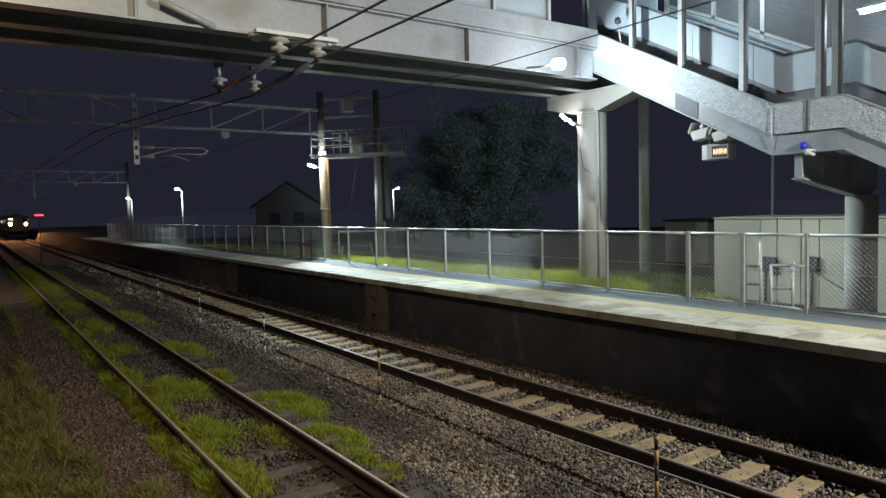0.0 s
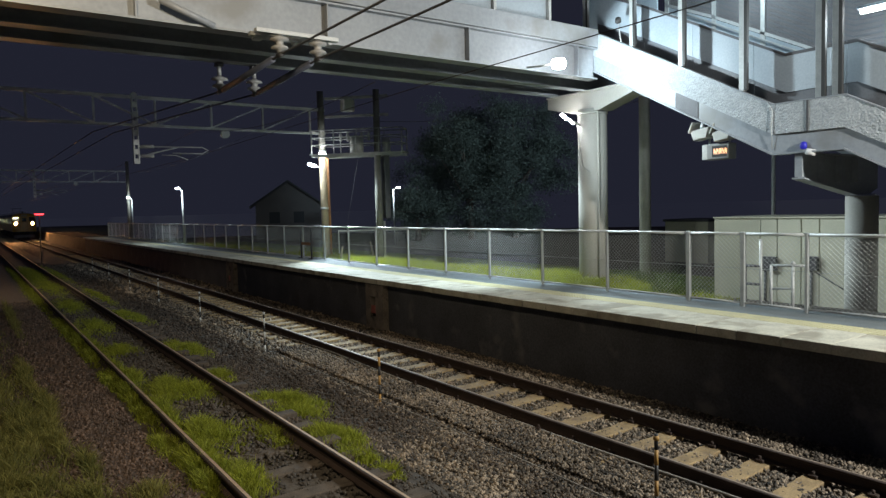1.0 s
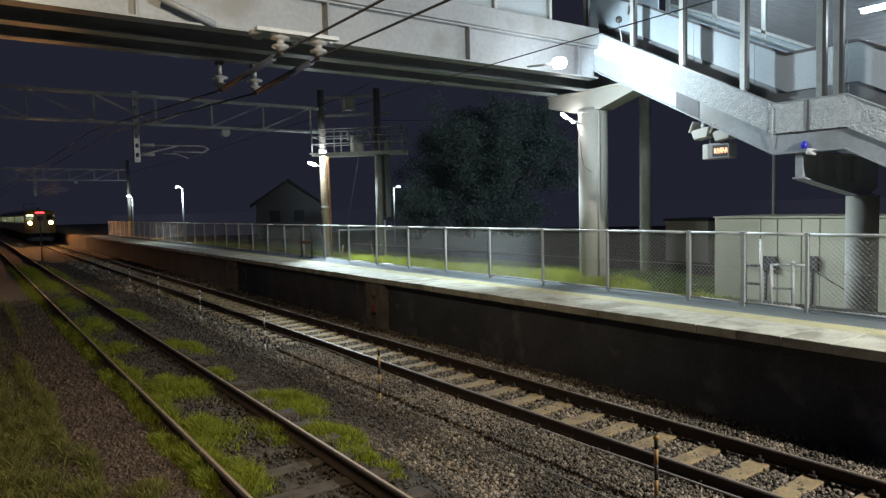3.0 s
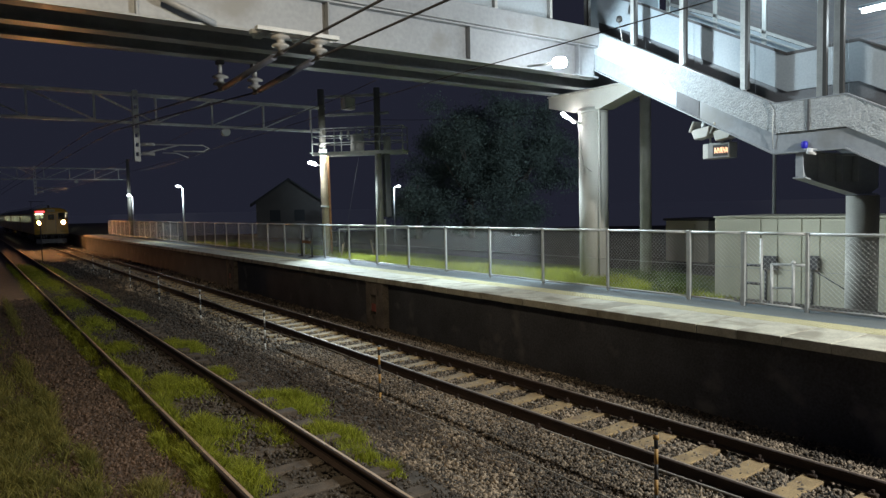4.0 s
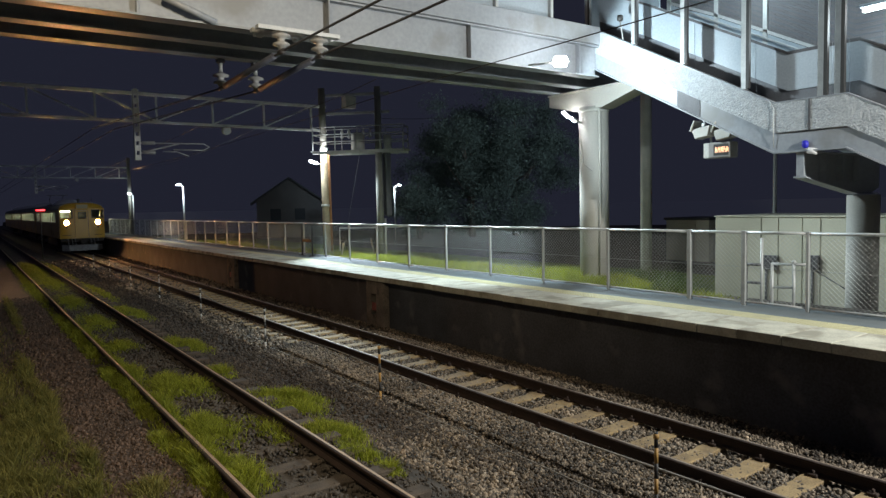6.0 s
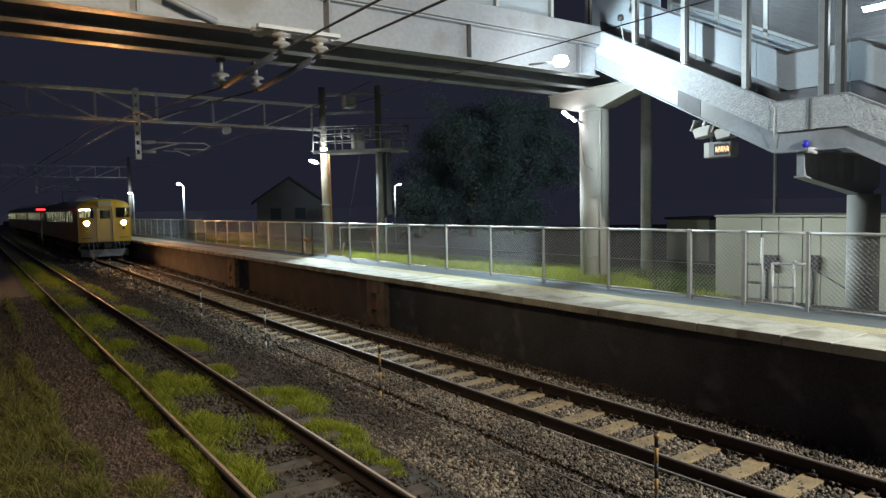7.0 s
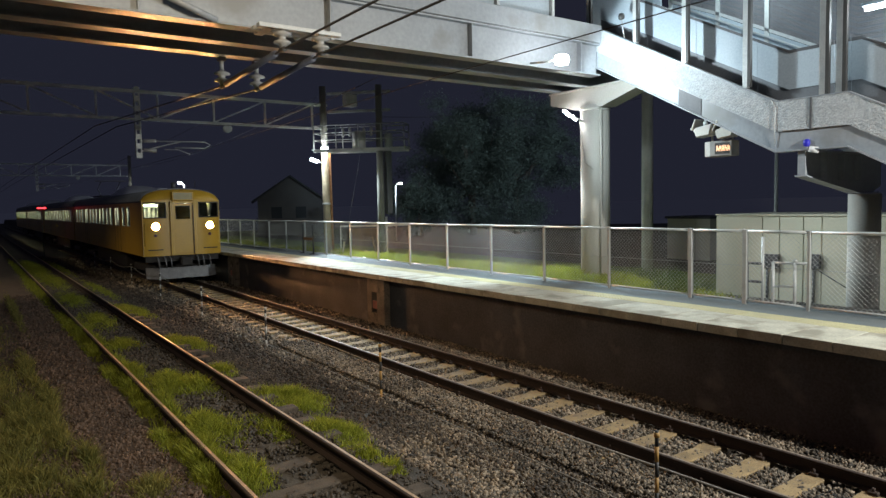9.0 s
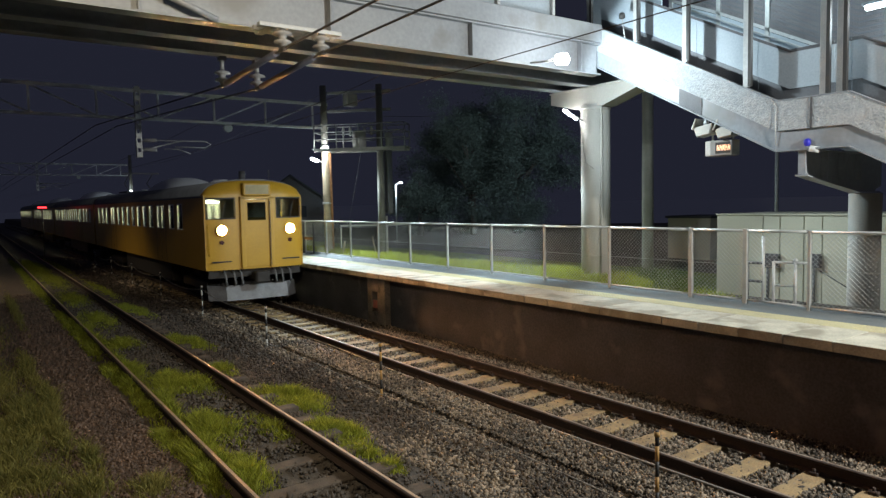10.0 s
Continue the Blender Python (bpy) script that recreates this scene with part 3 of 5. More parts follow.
def make_bridge():
    br = thing("footbridge", "grey painted steel footbridge spanning the tracks, with panelled parapet", "footbridge", (0, 0, 0))
    x0, x1 = -9.0, 13.0
    near = ibeam(B(), BY0 + 0.13, BZ, 6.09, x0, 10.98)
    part("girder", near, M_BRIDGE, br, "deep grey steel girder")
    part("girder", ibeam(B(), (BY0 + BY1) / 2 + 0.05, BZ, 6.0, x0, x1), M_BRIDGE, br)
    part("girder", ibeam(B(), BY1 - 0.13, BZ, 6.09, x0, x1), M_BRIDGE, br)
    x = -6.39
    stiff = solid("stiffener", box(B(), -0.012, -0.115, BZ + 0.03, 0.012, 0, 6.06), M_BRIDGE)
    while x < 10.8:
        piece("stiffener", stiff, br, (x, BY0 + 0.118, 0))
        x += 2.8
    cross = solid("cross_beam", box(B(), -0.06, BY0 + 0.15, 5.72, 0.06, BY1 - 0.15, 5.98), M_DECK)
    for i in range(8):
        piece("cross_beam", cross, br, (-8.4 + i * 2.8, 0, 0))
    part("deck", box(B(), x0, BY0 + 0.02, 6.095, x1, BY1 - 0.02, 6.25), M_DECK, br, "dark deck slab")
    part("fascia", box(B(), x0, BY0 - 0.03, 6.10, 10.98, BY0 + 0.018, 6.46, 0.008), M_BRIDGE, br, "grey fascia plate")
    part("fascia", box(B(), x0, BY1 - 0.018, 6.10, x1, BY1 + 0.03, 6.46, 0.008), M_BRIDGE, br)
    panel = solid("parapet_panel", box(B(), 0.04, -0.012, 0, 1.36, 0.012, 1.25), M_PANEL)
    post = solid("parapet_post", box(B(), -0.035, -0.05, 0, 0.035, 0.05, 2.4, 0.006), M_GALV)
    for i in range(14):
        x = -8.6 + i * 1.4
        piece("parapet_post", post, br, (x, BY0 + 0.02, 6.465))
        if i < 13:
            piece("parapet_panel", panel, br, (x, BY0 + 0.06, 6.465))
            piece("parapet_panel", panel, br, (x, BY1 - 0.06, 6.465))
    part("roof", box(B(), x0, BY0 - 0.3, 8.87, x1 + 0.2, BY1 + 0.3, 8.97), M_PANEL, br, "flat pale roof over the walkway")
    part("end_wall", box(B(), x1 - 0.04, BY0, 6.47, x1, BY1, 8.86), M_PANEL, br)
    part("conduit", path_tube(B(), [(2.30, BY0 - 0.05, 5.72), (3.02, BY0 - 0.05, 5.46)], 0.05, 8), M_BRIDGE, br, "slanting grey pipe on the girder")
    # feeder insulator bracket
    br2 = B()
    for dx in (0.0, 0.62):
        box(br2, 3.62 + dx * 1.0, BY0 - 0.38, BZ - 0.06, 3.74 + dx, BY0 + 0.14, BZ - 0.004)
    box(br2, 3.50, BY0 - 0.40, BZ - 0.06, 4.78, BY0 - 0.28, BZ - 0.0, 0.004)
    box(br2, 3.50, BY0 - 0.16, BZ - 0.06, 4.78, BY0 - 0.06, BZ - 0.0, 0.004)
    part("bracket", br2, M_GALV, br, "galvanised steel bracket below the girder")
    for x in (3.74, 4.36):
        part("bracket", box(B(), x - 0.06, BY1 - 0.12, BZ - 0.07, x + 0.06, BY1 + 0.02, BZ - 0.003, 0.004), M_DARKSTEEL, br)
    # pier
    px, py = 12.0, (BY0 + BY1) / 2
    part("pier", rod(B(), (px, py, 0.7), (px, py, 5.02), 0.335, 36), M_PIER, br, "round cream-grey steel pier")
    prof = [(BY0 - 0.25, 5.43), (BY0 - 0.25, 5.22), (py - 0.42, 4.96), (py + 0.42, 4.96), (BY1 + 0.14, 5.16), (BY1 + 0.14, 5.43)]
    bm = B()
    extrude(bm, prof, 0, px - 0.22, px + 0.22)
    box(bm, px - 0.27, BY0 - 0.25, 5.40, px + 0.27, BY1 + 0.14, 5.432)
    part("pier_cap", bm, M_PIER, br, "tapered steel crosshead")
    part("drain_pipe", rod(B(), (px - 0.17, py - 0.33, 0.9), (px - 0.17, py - 0.33, 4.95), 0.028, 8), M_PIER, br)
    part("pier_cable", path_tube(B(), [(px - 0.30, py + 0.2, 4.7), (px - 0.34, py + 0.05, 4.0), (px - 0.345, py - 0.02, 3.7), (px - 0.28, py - 0.2, 3.55)], 0.012), M_PALECABLE, br)
    part("pier_band", lathe(B(), [(0.345, 0), (0.345, 0.06)], 36, (px, py, 4.9)), M_PIER, br)
    return br


make_bridge()

# ---- stair ----
SX0, SX1 = 10.98, 13.9


def stair_top(y):
    return float(np.interp(y, [0.2, 4.90, 6.02, 10.0], [1.85, 4.385, 4.385, 6.49]))


def slab_along(bm, x0, x1, ys, top, depth):
    """A band that follows the stair: top(y) down to top(y) - depth."""
    prof = [(y, top(y)) for y in ys] + [(y, top(y) - depth) for y in reversed(ys)]
    return extrude(bm, prof, 0, x0, x1)


def make_stair():
    st = thing("stairway", "grey steel stairway with lumpy sprayed stringer and pale panelled sides", "stairs", (0, 0, 0))
    ys = [0.2, 4.90, 6.02, 9.95]
    # upper band is coated, cut fine so that its relief shows
    bm = B()
    fine = [0.2, 1.5, 3.0] + [4.0 + 0.15 * i for i in range(6)] + [4.90] + [5.1 + 0.184 * i for i in range(5)] + [6.02 + 0.131 * i for i in range(31)]
    rings = []
    for y in fine:
        t, row = stair_top(y), []
        for j in range(6):
            row.append(bm.verts.new((SX0 + 0.012 * noise.noise((y * 9, j * 1.7, 0)), y, t - 0.48 * j / 5)))
        rings.append(row)
    for a, b in zip(rings, rings[1:]):
        for j in range(5):
            bm.faces.new((a[j], a[j + 1], b[j + 1], b[j])).smooth = True
    slab_along(bm, SX0 + 0.015, SX0 + 0.10, ys, stair_top, 0.48)
    part("stringer_coating", bm, M_LUMPY, st, "lumpy sprayed grey coating")
    part("stringer", slab_along(B(), SX0 + 0.03, SX0 + 0.13, ys, lambda y: stair_top(y) - 0.484, float(0.31)), M_BRIDGE, st, "smooth grey steel stringer")
    part("stringer_flange", slab_along(B(), SX0 - 0.03, SX0 + 0.2, ys, lambda y: stair_top(y) - 0.796, 0.025), M_BRIDGE, st)
    # the shadow along the ledge is put into its dark colour
    part("ledge", slab_along(B(), SX0 + 0.11, SX0 + 0.44, ys, lambda y: stair_top(y) - 0.01, 0.05), M_DARKSTEEL, st)
    part("cap_strip", slab_along(B(), SX0 - 0.008, SX0 + 0.13, ys, lambda y: stair_top(y) + 0.022, 0.02), M_BRIDGE, st)
    part("stringer", slab_along(B(), SX1 - 0.12, SX1, ys, stair_top, 0.8), M_BRIDGE, st)
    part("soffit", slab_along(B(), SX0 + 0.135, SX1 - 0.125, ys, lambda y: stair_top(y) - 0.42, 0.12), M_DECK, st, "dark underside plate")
    # a dark thin plate draws the rectangular shadow on the stringer
    part("cover_plate", slab_along(B(), SX0 + 0.018, SX0 + 0.029, [7.42, 7.9], lambda y: stair_top(y) - 0.49, 0.30), M_DARKSTEEL, st, "dark plate in place of a shadow on the stringer")
    part("coating_joint", slab_along(B(), SX0 - 0.012, SX0 + 0.012, [5.44, 5.47], lambda y: 4.39, 0.49), M_DARKSTEEL, st)
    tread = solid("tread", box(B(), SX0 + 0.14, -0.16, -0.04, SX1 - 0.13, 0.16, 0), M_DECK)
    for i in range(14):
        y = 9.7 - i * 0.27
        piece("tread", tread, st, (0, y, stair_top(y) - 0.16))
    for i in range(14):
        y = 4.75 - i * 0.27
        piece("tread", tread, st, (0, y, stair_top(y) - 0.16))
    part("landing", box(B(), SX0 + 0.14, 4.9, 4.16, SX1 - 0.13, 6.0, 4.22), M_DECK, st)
    # side panels between posts
    posts = [10.15, 8.92, 7.79, 6.58, 5.30, 5.05, 3.8, 2.5]
    for y in posts:
        z = stair_top(y)
        part("post", box(B(), SX0 + 0.02, y - 0.05, z + 0.02, SX0 + 0.09, y + 0.05, z + 2.75, 0.006), M_GALV, st)
        part("drain_channel", box(B(), SX0 - 0.004, y - 0.108, z + 0.03, SX0 + 0.06, y - 0.054, z + 2.6), M_BPOST, st, "black drain channel")
        part("post", box(B(), SX1 - 0.10, y - 0.05, z + 0.02, SX1 - 0.03, y + 0.05, z + 2.75, 0.006), M_GALV, st)
    for a, b in zip(posts, posts[1:]):
        seg = [y for y in (b + 0.004, 4.9, 6.02, a - 0.004) if b + 0.004 <= y <= a - 0.004]
        # the shadow along the panel's foot, put in as a grey strip
        part("kick_plate", slab_along(B(), SX0 + 0.425, SX0 + 0.435, seg, lambda y: stair_top(y) + 0.26, 0.30), M_SHADE_RIB, st, "grey recessed strip in place of the shadow at the panel's foot")
        part("side_panel", slab_along(B(), SX0 + 0.40, SX0 + 0.42, seg, lambda y: stair_top(y) + 0.84, 0.60), M_PANEL, st, "pale blue-grey steel panel")
        part("panel_rail", slab_along(B(), SX0 + 0.385, SX0 + 0.435, seg, lambda y: stair_top(y) + 0.89, 0.05), M_DARKSTEEL, st, "dark top rail of the panel")
        part("far_side_panel", slab_along(B(), SX1 - 0.075, SX1 - 0.055, seg, lambda y: stair_top(y) + 0.95, 0.90), M_PANEL, st)
        part("panel_rail", slab_along(B(), SX1 - 0.10, SX1 - 0.04, seg, lambda y: stair_top(y) + 1.03, 0.07), M_GALV, st)
        part("screen", slab_along(B(), SX1 - 0.07, SX1 - 0.06, seg, lambda y: stair_top(y) + 2.3, 1.27), M_SCREEN, st, "grey perforated screen")
        ribs = B()
        for i in range(11):
            slab_along(ribs, SX1 - 0.085, SX1 - 0.071, [seg[0] + 0.06, *seg[1:-1], seg[-1] - 0.06] if a - b > 0.5 else seg, lambda y: stair_top(y) + 1.16 + i * 0.105, 0.028)
        part("screen_rib", ribs, M_SHADE_RIB, st, "thin ribs across the screen")
        part("panel_rail", slab_along(B(), SX1 - 0.10, SX1 - 0.04, seg, lambda y: stair_top(y) + 2.38, 0.07), M_GALV, st)
    for off in (0.86, 0.62):
        ys2 = [2.0, 4.90, 6.02, 9.6]
        part("handrail", path_tube(B(), [(SX0 + 0.52, y, stair_top(y) + off) for y in ys2], 0.019, 8), M_GALV, st, "bright round handrail")
        part("handrail", path_tube(B(), [(SX1 - 0.18, y, stair_top(y) + off) for y in ys2], 0.019, 8), M_GALV, st)
    part("roof", slab_along(B(), SX0 - 0.25, SX1 + 0.25, ys, lambda y: stair_top(y) + 2.86, 0.08), M_PANEL, st)
    part("conduit", path_tube(B(), [(SX0 - 0.014, 6.10, 4.44), (SX0 - 0.014, 6.02, 4.30), (SX0 - 0.014, 6.03, 3.95), (SX0 + 0.012, 6.03, 3.66)], 0.006, 6), M_GALV, st, "thin white conduit")
    bm = lathe(B(), [(0.02, -0.07), (0.06, -0.05), (0.065, 0.0), (0.05, 0.05), (0.02, 0.06)], 12, (SX0 - 0.02, 9.21, 6.52))
    part("dome_camera", bm, M_BPOST, st, "small black dome camera")
    part("camera_rod", rod(B(), (SX0 - 0.02, 9.21, 6.46), (SX0 + 0.02, 9.17, 6.08), 0.01, 6), M_GALV, st)
    # landing pier and haunched crosshead
    part("pier", rod(B(), (13.2, 5.58, 0.2), (13.2, 5.58, 2.86), 0.262, 32), M_PIER, st, "round steel pier")
    bm = B()
    y = 5.60
    prof = [(11.02, 3.17), (12.85, 2.90), (13.55, 2.90), (13.85, 3.0), (13.85, 3.58), (11.02, 3.58)]
    extrude(bm, prof, 1, y - 0.012, y + 0.012)
    extrude(bm, [(10.99, 3.15), (12.85, 2.87), (13.6, 2.87), (13.6, 2.895), (12.85, 2.895), (10.99, 3.175)], 1, y - 0.1, y + 0.1)
    box(bm, 10.99, y - 0.1, 3.555, 13.85, y + 0.1, 3.58)
    box(bm, 11.0, y - 0.06, 3.18, 11.02, y + 0.06, 3.55)
    for x in (11.6, 12.2, 12.8):
        box(bm, x - 0.01, y - 0.12, 3.1, x + 0.01, y - 0.013, 3.55)
    part("crosshead", bm, M_BRIDGE, st)
    return st


def screen_material():
    """Perforated sheet: small round holes that let the view through."""
    m = mat("perforated_sheet", (0.19, 0.18, 0.185), (0.13, 0.125, 0.13), 0.6, 0.3, 3, 40, 0.0)
    t = m.node_tree
    tc, vo, mr = t.nodes.new("ShaderNodeTexCoord"), t.nodes.new("ShaderNodeTexVoronoi"), t.nodes.new("ShaderNodeMath")
    vo.inputs["Scale"].default_value, vo.inputs["Randomness"].default_value = 36, 0.0
    mr.operation, mr.inputs[1].default_value = "GREATER_THAN", 0.33
    t.links.new(tc.outputs["Object"], vo.inputs["Vector"])
    t.links.new(vo.outputs["Distance"], mr.inputs[0])
    t.links.new(mr.outputs[0], t.nodes["Principled BSDF"].inputs["Alpha"])
    return m


M_SCREEN = screen_material()
make_stair()

# ---- lamps, poles and line equipment ----


def make_floodlight():
    fl = thing("floodlight", "square white LED floodlight on a bracket below the bridge, lit", "floodlight", (9.10, 9.04, 5.43))
    part("lens", lathe(B(), [(0.02, -0.10), (0.11, -0.08), (0.14, 0.0), (0.11, 0.08), (0.02, 0.10)], 18), M_FLOODGLOW, fl)
    bm = B()
    path_tube(bm, [(-0.08, 0.06, 0.0), (-0.10, 0.4, 0.02), (-0.10, 0.74, 0.06)], 0.02)
    part("bracket", bm, M_GALV, fl)


def make_pier_lamp():
    th = thing("pier_light", "white LED floodlight pair clamped on the round pier, lit", "floodlight", (11.72, 10.98, 4.75))
    for dx, dy, dz, s in ((-0.30, 0.20, 0.10, 0.75), (-0.10, 0.17, 0.0, 0.55)):
        bm = box(B(), -0.17 * s, -0.05 * s, -0.025, 0.13 * s, 0.05 * s, 0.025, 0.01)
        bmesh.ops.transform(bm, matrix=Matrix.Translation((dx, dy, dz)) @ Matrix.Rotation(radians(30), 4, "Y"), verts=bm.verts)
        part("lens", bm, M_LAMPGLOW, th)
    bm = path_tube(B(), [(-0.2, 0.1, 0.03), (-0.05, -0.02, -0.08), (0.08, -0.08, -0.12)], 0.022)
    part("arm", bm, M_GALV, th)


def make_far_lamp(place, h, lean, group):
    th = thing("platform_lamp", "slim galvanised lamp post with lit white head on the platform", "lamp post", place, group)
    part("post", rod(B(), (0, 0, 0), (0, 0, h - 0.12), 0.06, 8, 0.04), M_GALV, th)
    part("arm", path_tube(B(), [(0, 0, h - 0.14), (lean * 0.15, -0.1, h - 0.03)], 0.03), M_GALV, th)
    part("head", lathe(B(), [(0.04, -0.05), (0.13, -0.02), (0.13, 0.02), (0.04, 0.05)], 12, (lean * 0.3, -0.15, h)), M_LAMPGLOW, th, "glowing lamp head")


make_floodlight()
make_pier_lamp()
make_far_lamp((10.95, 43.1, PLAT_Z - 0.01), 3.36, -1, "platform lamps")
make_far_lamp((11.85, 63.2, 0.9), 3.55, -1, "platform lamps")
make_far_lamp((24.3, 40.2, 0.3), 4.05, 1, "platform lamps")

GY = 24.2   # the catenary gantry stands here


def make_gantry():
    """Lattice portal over the tracks, from a mast behind the fence."""
    ga = thing("catenary_gantry", "grey steel lattice gantry carrying the overhead wires", "gantry", (0, GY, 0))
    z0, z1 = 5.83, 6.74
    part("chord", box(B(), -14.0, -0.05, z0 - 0.04, 11.6, 0.05, z0 + 0.04), M_GALV, ga)
    part("chord", box(B(), -14.0, -0.05, z1 - 0.05, 11.6, 0.05, z1 + 0.05), M_GALV, ga)
    up = solid("upright", box(B(), -0.03, -0.035, z0 + 0.04, 0.03, 0.035, z1 - 0.05), M_GALV)
    x, xs = -13.2, []
    while x < 11.3:
        xs.append(x)
        piece("upright", up, ga, (x, 0, 0))
        x += 1.86
    for a, b in zip(xs, xs[1:]):
        lo, hi = ((b, a) if a < 3.9 else (a, b))
        part("brace", bar(B(), (lo, 0, z0 + 0.03), (hi, 0, z1 - 0.03), 0.05, 0.05), M_GALV, ga)
    bm = B()
    for x in (4.66, 4.80):
        box(bm, x, -0.09, 4.55, x + 0.04, 0.09, z1 + 0.12, 0.004)
    for i in range(8):
        box(bm, 4.70, -0.085, 4.55 + i * 0.31, 4.80, 0.085, 4.55 + i * 0.31 + 0.17)
    part("hanger", bm, M_GALV, ga, "battened steel drop post")
    bm = B()
    path_tube(bm, [(4.84, 0, 5.12), (6.9, 0, 5.16), (7.1, 0, 5.06), (6.9, 0, 4.94), (5.9, 0, 4.93)], 0.022)
    path_tube(bm, [(4.84, 0, 4.78), (5.3, 0, 4.92), (6.1, 0, 5.14)], 0.025)
    path_tube(bm, [(5.55, 0, 4.86), (6.0, 0, 4.86), (6.4, 0, 4.72)], 0.016)
    part("registration_arm", bm, M_GALV, ga, "bent steel registration arm")
    for z in (5.12, 4.82):
        part("insulator", rod(B(), (4.9, 0, z), (5.3, 0, z + 0.02 * (z > 5)), 0.06, 8), M_PORCELAIN, ga)
    part("pulley", rod(B(), (7.72, -0.08, 5.66), (7.72, 0.08, 5.66), 0.15, 14), M_PORCELAIN, ga)
    part("drop_wire", rod(B(), (7.72, 0, 5.79), (7.72, 0, 5.66), 0.02), M_GALV, ga)
    return ga


gantry = make_gantry()
far_gantry = copy_thing(gantry, pose(0, 64, 0))
tagged(far_gantry, "distant grey lattice gantry over the tracks, barely lit")
tagged(part("gantry_mast", rod(B(), (11.75, 64, 0.5), (11.75, 64, 7.6), 0.17, 12, 0.13), M_CONCPOLE), "round concrete mast at the end of the distant gantry", "pole")


def make_mast():
    ma = thing("lamp_mast", "pale timber pole with two lit floodlights behind the fence", "pole", (11.5, GY, 0.9))
    part("pole", rod(B(), (0, 0, -0.1), (-0.038, 0, 4.24), 0.15, 16, 0.134), M_WOODPOLE, ma, "weathered tan pole")
    # same pole above its lamps; the lack of light is put into the colour
    part("pole_extension", rod(B(), (-0.038, 0, 4.24), (-0.06, 0, 6.55), 0.132, 16, 0.125), M_DIMPOLE, ma, "upper section coloured dark as unlit")
    part("conduit", rod(B(), (0.15, -0.12, 0), (0.12, -0.10, 4.0), 0.045, 8), M_RUSTPIPE, ma, "rust-orange conduit pipe")
    part("clamp", lathe(B(), [(0.17, 0), (0.17, 0.08)], 16, (-0.02, 0, 2.0)), M_GALV, ma)
    part("clamp", lathe(B(), [(0.16, 0), (0.16, 0.08)], 16, (-0.03, 0, 4.2)), M_GALV, ma)
    part("lens", lathe(B(), [(0.03, -0.08), (0.11, -0.06), (0.13, 0), (0.10, 0.06), (0.03, 0.08)], 12, (-0.12, -0.18, 4.13)), M_FLOODGLOW, ma, "glowing floodlight")
    bm = box(B(), -0.18, -0.07, -0.04, 0.12, 0.07, 0.04, 0.02)
    bmesh.ops.transform(bm, matrix=Matrix.Translation((-0.48, -0.05, 3.70)) @ Matrix.Rotation(radians(18), 4, "Y"), verts=bm.verts)
    part("lens", bm, M_FLOODGLOW, ma, "glowing floodlight")
    part("arm", path_tube(B(), [(-0.36, -0.05, 3.66), (-0.1, 0, 3.62)], 0.025), M_GALV, ma)


